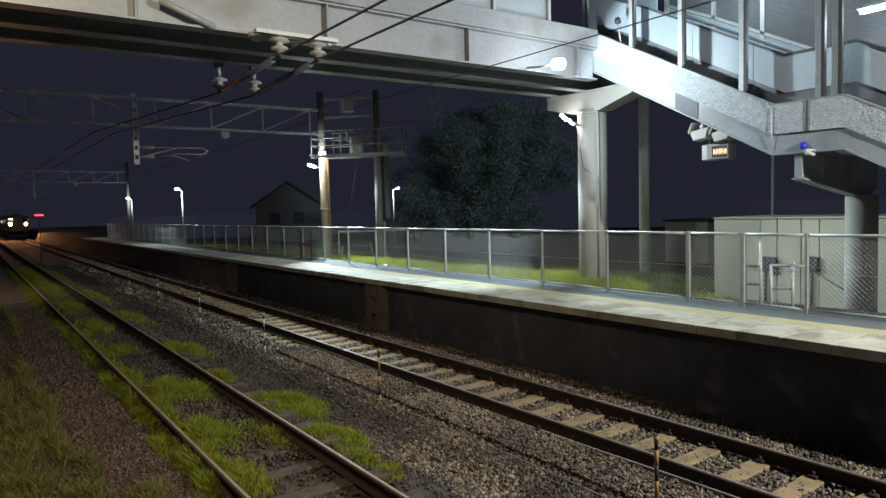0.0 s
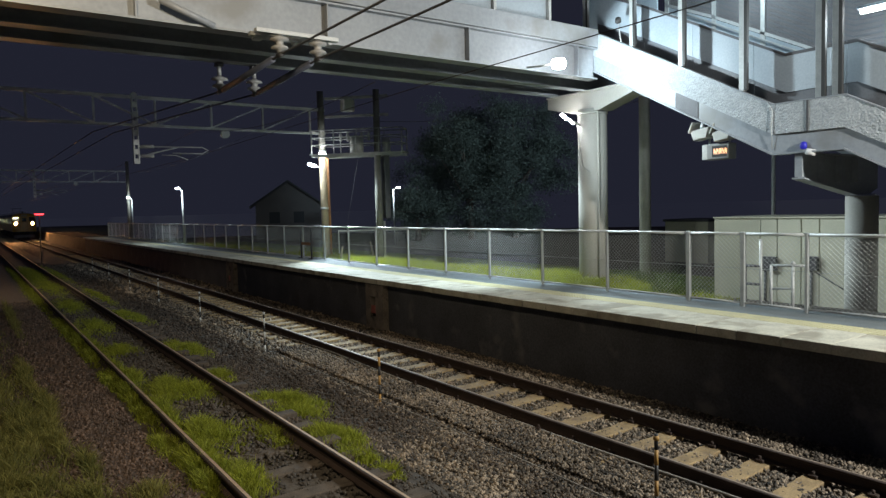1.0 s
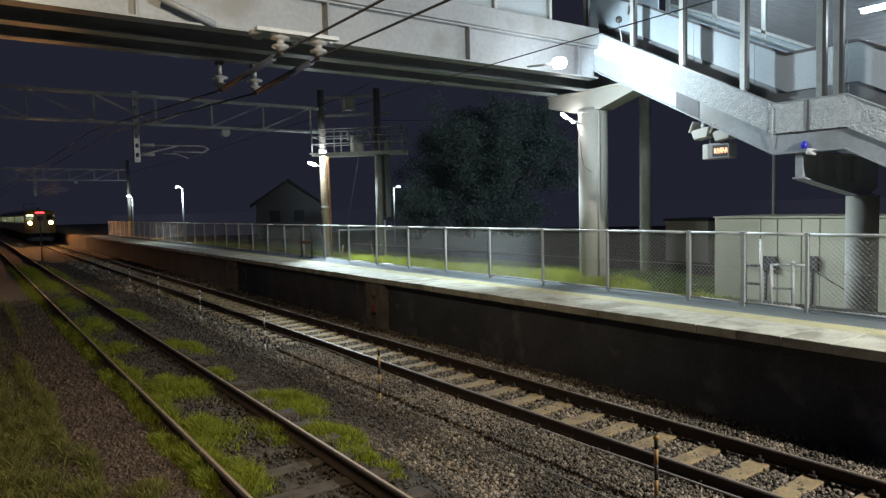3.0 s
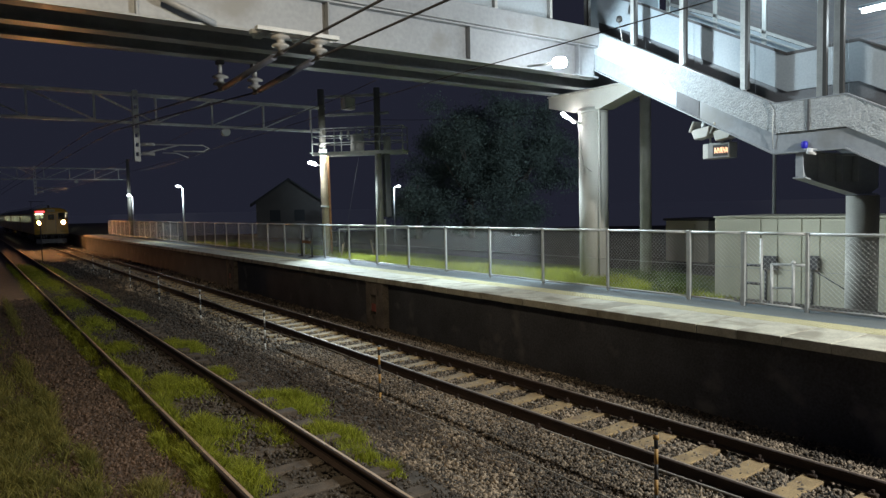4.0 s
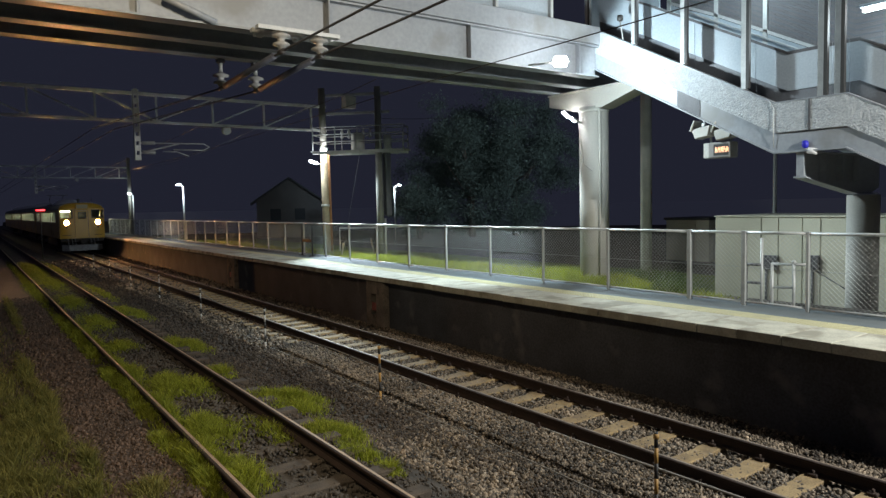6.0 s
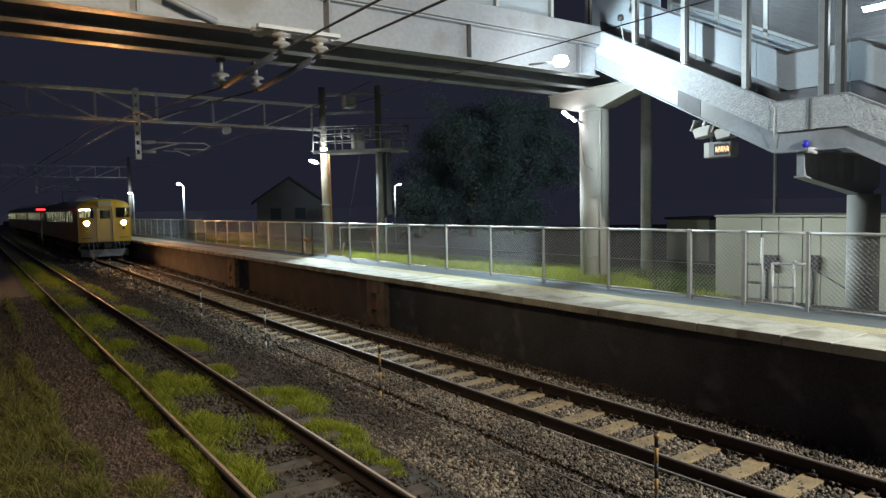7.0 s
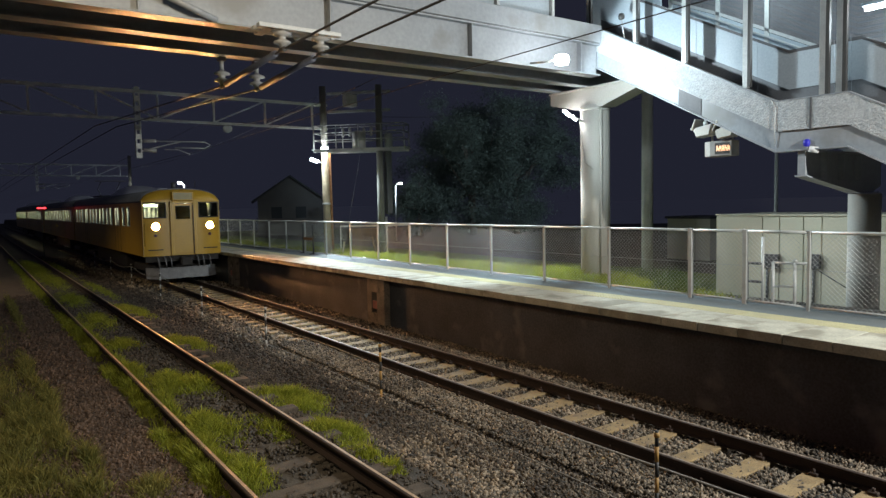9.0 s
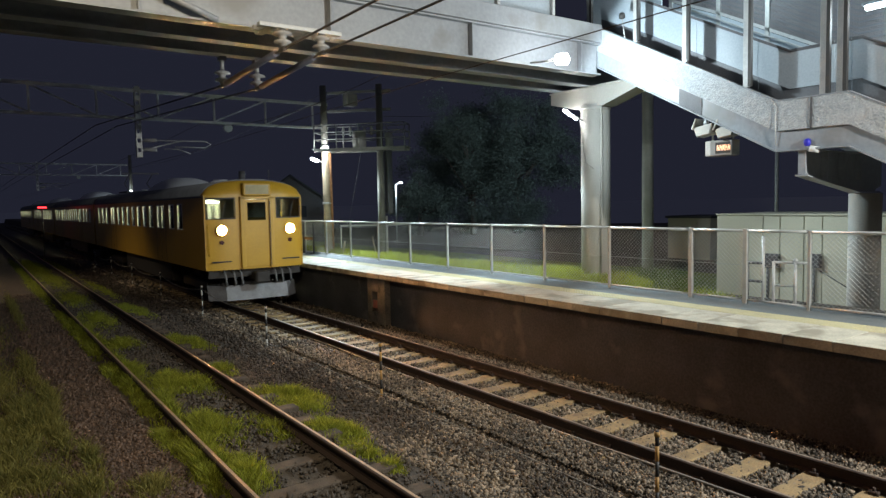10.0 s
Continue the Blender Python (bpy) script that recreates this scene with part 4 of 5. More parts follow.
def make_transformer_deck():
    """A second pole and a railed deck between the two."""
    tp = thing("transformer_platform", "grey railed pole platform with transformer cans and insulators", "transformer", (13.0, 22.6, 0.9))
    # coloured dimmer than the other concrete poles, against the mast lamp's light
    part("pole", rod(B(), (0, 0, -0.8), (0, 0, 6.5), 0.15, 16, 0.12), M_DIMPOLE, tp, "grey concrete pole")
    a, b = Vector((-1.75, 1.75, 0)), Vector((0.75, -0.75, 0))
    d = (b - a).normalized()
    s = Vector((-d.y, d.x, 0)) * 0.42
    bm = B()
    for q in (-1, 1):
        bar(bm, a + s * q + Vector((0, 0, 4.05)), b + s * q + Vector((0, 0, 4.05)), 0.07, 0.12)
    for i in range(9):
        c = a + (b - a) * i / 8
        bar(bm, c - s + Vector((0, 0, 4.10)), c + s + Vector((0, 0, 4.10)), 0.2, 0.03)
    part("deck", bm, M_DULLGALV, tp, "slatted steel deck")
    bm = B()
    for q in (-1, 1):
        for z in (4.45, 4.72, 5.0):
            rod(bm, a + s * q + Vector((0, 0, z)), b + s * q + Vector((0, 0, z)), 0.02, 6)
        for i in range(5):
            c = a + (b - a) * i / 4 + s * q
            rod(bm, c + Vector((0, 0, 4.1)), c + Vector((0, 0, 5.02)), 0.022, 6)
    for c in (a, b):
        for z in (4.45, 4.72, 5.0):
            rod(bm, c - s + Vector((0, 0, z)), c + s + Vector((0, 0, z)), 0.02, 6)
    part("railing", bm, M_DULLGALV, tp, "thin pipe railing")
    for k, r, h in ((0.47, 0.26, 0.62), (0.80, 0.16, 0.5)):
        c = a + (b - a) * k
        part("transformer_can", lathe(B(), [(r * 0.9, 4.12), (r, 4.16), (r, 4.12 + h), (r * 0.6, 4.18 + h)], 14, c), M_DULLGALV, tp, "grey cylindrical can")
    for k in (0.28, 0.36, 0.52, 0.60, 0.7):
        c = a + (b - a) * k + s * 0.3
        part("insulator", lathe(B(), [(0.03, 4.6), (0.07, 4.66), (0.035, 4.74), (0.07, 4.8), (0.03, 4.95)], 10, c), M_PORCELAIN, tp)
    for z in (5.55, 6.25):
        part("cross_arm", bar(B(), a + Vector((0.3, -0.3, z)), b - d * 0.6 + Vector((0, 0, z)), 0.08, 0.09), M_DULLGALV, tp)
    part("switch_box", box(B(), -0.95, 0.75, 5.75, -0.5, 1.15, 6.2, 0.03), M_DULLGALV, tp)
    part("guy_wire", rod(B(), (-0.55, 0.5, 4.0), (-1.15, 1.1, -0.1), 0.005, 5), M_CABLE, tp)
    part("cabinet", box(B(), 0.13, -0.3, 1.6, 0.36, -0.05, 4.0, 0.02), M_DARKSTEEL, tp)
    part("ground_post", rod(B(), (0.16, -0.1, -0.8), (0.16, -0.1, 1.5), 0.045, 8), M_CONCPOLE, tp, "pale short post")


make_mast()
make_transformer_deck()


def insulator(place, group):
    th = thing("insulator", "white porcelain post insulator hung below the bridge girder", "insulator", place, group)
    part("insulator_body", lathe(B(), [(0.03, 0), (0.05, -0.02), (0.13, -0.05), (0.14, -0.075), (0.06, -0.09), (0.05, -0.14), (0.12, -0.17), (0.13, -0.195), (0.06, -0.21), (0.04, -0.26)], 18), M_PORCELAIN, th)
    part("cap", rod(B(), (0, 0, 0.0), (0, 0, 0.05 if place[1] < 10 else 0.16), 0.035, 10), M_GALV, th)
    part("clamp", rod(B(), (0, -0.09, -0.28), (0, 0.09, -0.28), 0.035, 8), M_DARKSTEEL, th)


for x, y in ((3.86, 9.44), (4.46, 9.44), (3.74, 11.90), (4.36, 11.90)):
    insulator((x, y, BZ - 0.06 if y < 10 else BZ - 0.22), "feeder insulators")


def cable(name, label, pts, r, material, sag=0.0, n=14):
    """A hanging line through points, sagging between them."""
    out = []
    for a, b in zip(pts, pts[1:]):
        a, b = Vector(a), Vector(b)
        for i in range(n):
            k = i / n
            p = a.lerp(b, k)
            p.z -= sag * 4 * k * (1 - k)
            out.append(p)
    out.append(Vector(pts[-1]))
    ob = part(name, path_tube(B(), out, r, 5), material)
    return tagged(ob, label, "cable")


for (xa, xb, xc) in ((4.62, 3.86, 3.74), (5.45, 4.46, 4.36)):
    cable("feeder_cable", "thick black feeder cable slung under the footbridge", [(xa, -3.0, 5.55), (xb, 9.44, 5.10), (xc, 11.90, 4.94), (xc - 0.25, GY, 5.55), (xc - 0.6, 74, 5.6), (xc - 0.8, 150, 5.6)], 0.018, M_CABLE, 0.0, 10)
for (xb, xc) in ((3.86, 3.74), (4.46, 4.36)):
    a, b = Vector((xb, 9.44, 5.10)), Vector((xc, 11.90, 4.94))
    sl = part("cable_sleeve", rod(B(), a.lerp(b, 0.10), a.lerp(b, 0.93), 0.05, 12), M_SLEEVE)
    tagged(sl, "dark blue-grey insulating sleeve round the feeder cable", "cable sleeve", "cable sleeves")
cable("contact_wire", "thin copper contact wire above the main track", [(MAIN_X + 0.1, -6, 5.0), (MAIN_X, 9.8, 5.0), (MAIN_X + 0.1, GY, 4.9), (MAIN_X - 0.15, 74, 5.0), (MAIN_X, 150, 5.0)], 0.008, M_COPPER, 0.0, 2)
cable("catenary_wire", "sagging catenary wire above the contact wire", [(MAIN_X + 0.1, 11.9, 5.38), (MAIN_X, GY, 5.75), (MAIN_X, 74, 5.75), (MAIN_X, 150, 5.75)], 0.008, M_COPPER, 0.35, 16)
cable("service_wire", "thin black wire strung between poles", [(13.0, 22.6, 6.2), (19, 14, 6.3)], 0.009, M_CABLE, 0.25, 8)
cable("service_wire", "thin black wire strung between poles", [(11.5, GY, 7.2), (11.8, 60, 6.4)], 0.009, M_CABLE, 0.5, 12)

# concrete pole and thin pole behind the fence
tagged(part("utility_pole", rod(B(), (15.97, 12.50, 0.2), (15.97, 12.50, 9.0), 0.165, 16, 0.15), M_CONCPOLE), "plain grey concrete utility pole behind the fence", "pole")
tagged(part("thin_pole", rod(B(), (18.0, 9.83, 0.2), (18.0, 9.83, 5.2), 0.05, 10), M_DULLGALV), "thin grey steel pole behind the hut", "pole")


def make_hut():
    hu = thing("equipment_hut", "pale beige flat-roofed panel hut behind the fence", "hut", (14.2, 5.55, 0.32))
    z1 = 2.14
    part("wall", box(B(), 0.03, -1.6, 0, 2.2, 3.62, z1 - 0.03), M_HUT, hu)
    seams = [-1.6, -1.03, -0.66, -0.15, 0.22, 0.73, 1.24, 1.61, 2.12, 2.50, 3.62]
    for a, b in zip(seams, seams[1:]):
        part("panel", box(B(), 0.0, a + 0.009, 0.04, 0.03, b - 0.009, z1 - 0.05, 0.006), M_HUT, hu)
    part("roof_edge", box(B(), -0.012, -1.62, z1 - 0.03, 2.22, 3.64, z1 + 0.005, 0.004), M_HUT, hu)
    for y0, y1, za, zb in ((2.10, 2.41, 0.98, 1.29), (1.24, 1.43, 1.04, 1.33)):
        bm = box(B(), -0.10, y0, za, -0.001, y1, zb, 0.008)
        for i in range(4):
            box(bm, -0.112, y0 + 0.02, za + 0.04 + i * 0.06, -0.10, y1 - 0.02, za + 0.07 + i * 0.06)
        part("meter_box", bm, M_DARKSTEEL, hu, "dark louvred box")
        part("conduit", rod(B(), (-0.04, y1 - 0.05, 0.0), (-0.04, y1 - 0.05, za), 0.03, 8), M_DARKSTEEL, hu, "dark conduit pipe")
    part("cable_run", path_tube(B(), [(-0.015, 1.3, 1.0), (-0.015, 0.95, 0.8), (-0.015, 0.5, 0.55)], 0.014, 6), M_DARKSTEEL, hu)


make_hut()


def make_barriers():
    th = thing("pipe_barrier", "bent galvanised pipe barrier in front of the hut", "barrier", (10.85, 5.60, 0.9), "pipe barriers")
    for y, h in ((0.0, 0.89), (0.36, 0.86)):
        part("post", rod(B(), (0, y, -0.1), (0, y, h), 0.026, 8), M_GALV, th)
    part("top_bar", rod(B(), (0, -0.20, 0.865), (0, 0.36, 0.85), 0.022, 8), M_GALV, th)
    part("crossbar", path_tube(B(), [(0, 0.02, 0.52), (0, 0.03, 0.48), (0, 0.33, 0.46)], 0.02, 8), M_GALV, th)
    part("cap", lathe(B(), [(0.035, 0), (0.04, 0.02), (0.02, 0.05)], 10, (0, 0, 0.88)), M_GALV, th)
    th = thing("pipe_barrier", "tall pipe post with two dark side rails behind the fence", "barrier", (10.85, 6.14, 0.9), "pipe barriers")
    part("post", rod(B(), (0, 0, -0.1), (0, 0, 1.27), 0.024, 8), M_GALV, th)
    for z in (0.82, 0.51):
        part("side_rail", rod(B(), (0, 0.0, z), (0, 0.27, z), 0.024, 8), M_DARKSTEEL, th, "dark pipe rail")
    part("back_post", rod(B(), (0, 0.27, -0.1), (0, 0.27, 0.86), 0.022, 8), M_DARKSTEEL, th)


make_barriers()

sh = thing("shed", "low beige flat-roofed shed beyond the hut", "shed", (24.2, 15.9, 0.3))
part("wall", box(B(), 0, 0, 0, 2.2, 2.0, 1.74), M_HUT, sh)
part("roof", box(B(), -0.08, -0.08, 1.745, 2.28, 2.08, 1.84, 0.01), M_TILE, sh)
part("door", box(B(), -0.03, 0.6, 0.0, -0.002, 1.4, 1.6, 0.006), M_HUT, sh)


def make_display():
    """Departure board and two hooded fixtures under the stair."""
    di = thing("departure_board", "small grey departure board with amber characters hung under the stairs", "departure board", (11.2, 7.12, 3.72))
    part("case", box(B(), -0.12, -0.26, -0.14, 0.12, 0.27, 0.14, 0.015), M_DULLGALV, di, "grey metal case")
    part("screen", box(B(), -0.126, -0.22, -0.10, -0.121, 0.07, 0.10), M_BPOST, di, "black screen")
    bm = B()
    for i in range(5):
        y = 0.035 - i * 0.054
        for q, h0, h1 in ((0.0, -0.05, 0.05), (0.017, -0.03 + 0.02 * (i % 2), 0.05), (0.032, -0.05, 0.015 + 0.02 * (i % 3))):
            box(bm, -0.131, y - q - 0.009, h0, -0.127, y - q, h1)
    part("characters", bm, M_SIGNGLOW, di, "unreadable amber characters")
    part("side_plate", box(B(), -0.124, 0.17, -0.13, -0.121, 0.27, 0.13), M_WPOST, di, "white plate")
    for s in (-0.2, 0.2):
        part("hanger", rod(B(), (0, s, 0.15), (0, s, 0.55), 0.018, 6), M_GALV, di)
    for y, z in ((7.41, 4.06), (6.98, 4.00)):
        th = thing("loudspeaker", "pale boxy loudspeaker tilted down under the stair stringer", "loudspeaker", (11.12, y, z), "hooded loudspeakers")
        bm = box(B(), -0.12, -0.19, -0.10, 0.12, 0.19, 0.09, 0.015)
        for v in bm.verts:
            v.co.y *= 0.72 if v.co.z < 0 else 1.0
            v.co.x *= 1.0 if v.co.z < 0 else 0.8
        bmesh.ops.transform(bm, matrix=Matrix.Rotation(radians(-8), 4, "X"), verts=bm.verts)
        part("hood", bm, M_PIER, th)
        bm = box(B(), -0.13, 0.19, -0.06, 0.13, 0.225, 0.15, 0.01)
        bmesh.ops.transform(bm, matrix=Matrix.Rotation(radians(24), 4, "X"), verts=bm.verts)
        part("flare", bm, M_PIER, th, "white speaker mouth")
        bm = rod(B(), (0, 0, 0.06), (0, 0, 0.42), 0.022, 10)
        lathe(bm, [(0.045, 0.10), (0.045, 0.17)], 10)
        part("neck", bm, M_AIRCON, th)


make_display()


def make_blue_lamp():
    th = thing("blue_lamp", "small round blue lamp with a camera under the landing", "lamp", (11.0, 5.52, 3.68))
    part("lens", lathe(B(), [(0.02, -0.06), (0.045, -0.045), (0.053, 0), (0.045, 0.045), (0.02, 0.06)], 12), M_BLUEGLOW, th, "blue dome")
    bm = rod(B(), (-0.05, -0.06, -0.1), (0.02, -0.18, -0.13), 0.05, 10)
    rod(bm, (0.05, -0.05, -0.05), (0.12, 0, 0.0), 0.03, 8)
    part("camera_body", bm, M_AIRCON, th)
    part("arm", path_tube(B(), [(0, 0, -0.06), (0.06, -0.02, -0.13), (0.14, -0.04, -0.12)], 0.016), M_GALV, th)


make_blue_lamp()
th = thing("tube_light", "white fluorescent tube light fixed in the stairwell, lit", "tube light", (12.0, 4.92, 5.82))
part("tube", rod(B(), (0, -0.6, 0), (0, 0.2, 0), 0.035, 10), M_TUBEGLOW, th)
part("fitting", box(B(), -0.06, -0.65, 0.04, 0.06, 0.25, 0.09, 0.01), M_PANEL, th)
part("hanger", rod(B(), (0, -0.2, 0.09), (0, -0.2, 1.2), 0.015, 6), M_GALV, th)

# ---- marker posts with a slack rope ----
POSTS_AT = [(5.12, 3.90), (5.15, 9.10), (5.18, 14.15), (5.24, 19.3), (5.31, 24.6), (5.33, 29.7), (5.35, 34.7), (5.35, 39.6)]


def make_marker(x, y, bands):
    th = thing("marker_post", "thin yellow and black banded marker post in the ballast", "marker post", (x, y, -0.2), "marker posts")
    h, n = 0.88, 6
    for i in range(n):
        m = (M_YPOST, M_BPOST)[i % 2] if bands else (M_WPOST, M_BPOST)[i % 2]
        part("band", rod(B(), (0, 0, h * i / n - (0.1 if i == 0 else 0)), (0, 0, h * (i + 1) / n), 0.019, 10), m, th)
    part("ring", lathe(B(), [(0.028, 0), (0.028, 0.045)], 10, (0, 0, h - 0.06)), M_YPOST if bands else M_WPOST, th)


for i, (x, y) in enumerate(POSTS_AT):
    make_marker(x, y, i < 2)
for i, ((xa, a), (xb, b)) in enumerate(zip(POSTS_AT, POSTS_AT[1:])):
    if i > 1:
        cable("rope", "slack grey rope sagging between marker posts", [(xa, a, 0.57), (xb, b, 0.57)], 0.011, M_ROPE, 0.16, 12)
    cable("ground_rope", "grey rope lying over the ballast between marker posts", [(xa - 0.03, a, -0.13), (xb - 0.03, b, -0.13)], 0.007, M_ROPE, -0.03, 8)
cable("rail_cable", "pale cable lying along the main rail's foot", [(6.07 + 0.025 * math.sin(i * 1.7), 1.5 + i * 1.4, -0.13 + 0.02 * math.sin(i)) for i in range(14)], 0.014, M_PALECABLE, 0.0, 3)

# ---- grass ----
GR = np.random.RandomState(11)


def grass(name, label, patches, material, bend=0.9, scale=0.78, more=1.6):
    """Blades in patches of (x, y, rx, ry, count, height), joined."""
    V, F, k = [], [], 0
    for px, py, rx, ry, n, h in patches:
        n, h = int(n * more), h * scale
        a, r = GR.uniform(0, 6.28, n), 0.62 * np.sqrt(-np.log(GR.uniform(0.02, 1, n)))
        x, y = px + rx * r * np.cos(a), py + ry * r * np.sin(a)
        z = np.array([ground_z(v) for v in x])
        tuft = 0.55 + 0.5 * np.sin(x * 9.1 + y * 4.3) * np.sin(y * 7.7 - x * 3.9)
        hh = h * GR.uniform(0.3, 1.2, n) * np.clip(1.15 - 0.5 * r, 0.3, 1.2) * (0.55 + 0.6 * tuft)
        w = GR.uniform(0.003, 0.0075, n) * (0.7 + h * 1.5)
        d = GR.uniform(0, 6.28, n)
        b = bend * hh * GR.uniform(0.2, 1.2, n)
        e = GR.uniform(0, 6.28, n)
        wx, wy = np.cos(d) * w, np.sin(d) * w
        bx, by = np.cos(e) * b, np.sin(e) * b
        P = np.stack([np.stack([x - wx, y - wy, z - 0.01], 1), np.stack([x + wx, y + wy, z - 0.01], 1),
                      np.stack([x + wx * 0.8 + bx * 0.35, y + wy * 0.8 + by * 0.35, z + hh * 0.6], 1),
                      np.stack([x - wx * 0.8 + bx * 0.35, y - wy * 0.8 + by * 0.35, z + hh * 0.6], 1),
                      np.stack([x + bx, y + by, z + hh], 1)], 1)
        V.append(P.reshape(-1, 3))
        i = (np.arange(n) * 5)[:, None] + k
        F.append(np.concatenate([i + [0, 1, 2], i + [0, 2, 3], i + [3, 2, 4]]))
        k += 5 * n
    ob = new(name, cloud(name, np.concatenate(V), np.concatenate(F), material))
    return tagged(ob, label, "grass", kind="stuff")


grass("siding_grass", "bright green grass tufts growing over the siding", [
    (3.6, 20.3, 0.5, 1.6, 2600, 0.22), (3.65, 14.6, 0.45, 0.9, 2200, 0.22), (3.85, 9.6, 0.55, 0.55, 2600, 0.22), (3.75, 8.9, 0.4, 0.35, 1300, 0.18),
    (3.65, 7.6, 0.35, 0.55, 2300, 0.2), (3.52, 6.05, 0.13, 0.2, 500, 0.16), (2.35, 14.8, 0.45, 0.7, 1700, 0.22), (2.45, 10.9, 0.42, 0.9, 2600, 0.25),
    (2.3, 8.4, 0.35, 0.8, 2400, 0.24), (2.5, 23.5, 0.45, 2.5, 2400, 0.22), (3.4, 11.5, 0.25, 0.5, 1100, 0.2), (2.1, 12.3, 0.25, 0.8, 1200, 0.22),
    (2.15, 6.8, 0.3, 0.6, 1600, 0.2), (1.86, 6.9, 0.14, 0.7, 1300, 0.2), (2.9, 8.0, 0.2, 0.8, 900, 0.18), (2.8, 10.6, 0.25, 0.9, 900, 0.2), (1.75, 8.3, 0.14, 0.6, 700, 0.17), (1.86, 9.8, 0.13, 1.0, 900, 0.2), (1.8, 12.2, 0.14, 1.0, 800, 0.18), (1.85, 14.6, 0.16, 1.3, 900, 0.2), (1.85, 18, 0.2, 3.5, 2200, 0.22), (1.85, 28, 0.3, 7, 2500, 0.22),
    (1.9, 7.6, 0.16, 1.2, 1500, 0.23), (2.08, 7.3, 0.12, 1.3, 1300, 0.24), (2.08, 9.6, 0.12, 1.4, 1300, 0.25), (1.88, 11.2, 0.14, 1.6, 1300, 0.24), (2.06, 12.6, 0.12, 1.6, 1000, 0.25), (2.0, 16.5, 0.2, 2.6, 1800, 0.26), (3.5, 6.7, 0.2, 0.4, 700, 0.18),
    (2.6, 30, 0.5, 4.5, 3600, 0.2), (3.7, 27, 0.4, 4, 2600, 0.2), (2.5, 18.6, 0.42, 1.9, 2600, 0.2), (2.5, 38, 0.5, 7, 5000, 0.22), (1.85, 38, 0.2, 9, 3600, 0.2), (3.55, 38, 0.35, 8, 3200, 0.2)], M_GRASS)
grass("verge_grass", "dry yellowish grass on the verge beside the path", [
    (0.15, 9.2, 0.55, 1.6, 2600, 0.24), (0.1, 12.5, 0.55, 2.4, 2800, 0.24), (0.0, 18, 0.6, 4, 3000, 0.24), (-0.7, 11, 0.5, 3, 2200, 0.24), (0.75, 9.6, 0.16, 1.3, 1100, 0.26),
    (0.8, 7.3, 0.25, 0.6, 900, 0.22), (1.3, 6.9, 0.3, 0.4, 800, 0.2), (0.7, 13.5, 0.14, 2.2, 1200, 0.24), (-0.2, 30, 1.0, 9, 3500, 0.25), (0.35, 7.9, 0.4, 0.6, 1500, 0.22), (0.82, 11.2, 0.09, 1.1, 900, 0.28), (0.95, 8.2, 0.10, 0.7, 800, 0.26), (0.5, 10.2, 0.3, 1.5, 1800, 0.3), (0.9, 22, 0.12, 5, 1500, 0.24), (-0.3, 8.4, 0.6, 1.2, 2200, 0.32)], M_DRYGRASS)
grass("bank_grass", "bright green grass bank behind the platform fence", [
    (11.6, 10.5, 0.85, 3.0, 9000, 0.26), (12.2, 15.5, 1.5, 3.5, 11000, 0.3), (12.6, 20.5, 2.0, 3.5, 11000, 0.3), (12.5, 26, 1.8, 4.5, 8000, 0.3), (15.5, 18, 2.5, 6, 9000, 0.32),
    (13.2, 10.8, 1.0, 1.6, 3500, 0.35), (11.0, 9.5, 0.3, 2.0, 2500, 0.2), (11.1, 14, 0.35, 3.0, 3000, 0.2), (11.1, 20, 0.35, 4.0, 3500, 0.2), (12.0, 36, 1.6, 8, 6000, 0.3), (16, 28, 3, 6, 5000, 0.3), (11.7, 9.9, 0.6, 1.1, 4500, 0.36), (11.6, 11.6, 0.7, 1.8, 5000, 0.42), (11.4, 14.0, 0.6, 2.4, 5000, 0.36), (11.6, 18, 0.7, 3, 5000, 0.36), (11.7, 23, 0.8, 3, 4000, 0.34)], M_GRASS)
grass("weeds", "tall dark green weeds behind the fence near the hut", [
    (12.6, 9.3, 0.8, 0.8, 2000, 0.5), (11.6, 8.5, 0.4, 0.5, 1200, 0.34), (13.4, 10.4, 1.1, 1.1, 2400, 0.65)], M_WEED, bend=1.1, scale=1.0, more=1.0)
for (x, y, a, l) in ((11.3, 22.9, 0.25, 0.6), (14.3, 25.2, -0.3, 0.6)):
    tagged(part("leaning_stake", bar(B(), (x, y, 0.3), (x + a, y, 0.9 + l), 0.06, 0.05), M_WOODPOLE), "short leaning wooden stake in the grass", "stake", "wooden stakes")
th = thing("low_pipe_frame", "low white pipe barrier standing in the grass", "barrier", (12.6, 25.3, 0.9))
part("frame", path_tube(B(), [(0, 0, -0.4), (0, 0, 1.1), (2.4, -1.5, 1.1), (2.4, -1.5, -0.7)], 0.04, 8), M_WPOST, th)


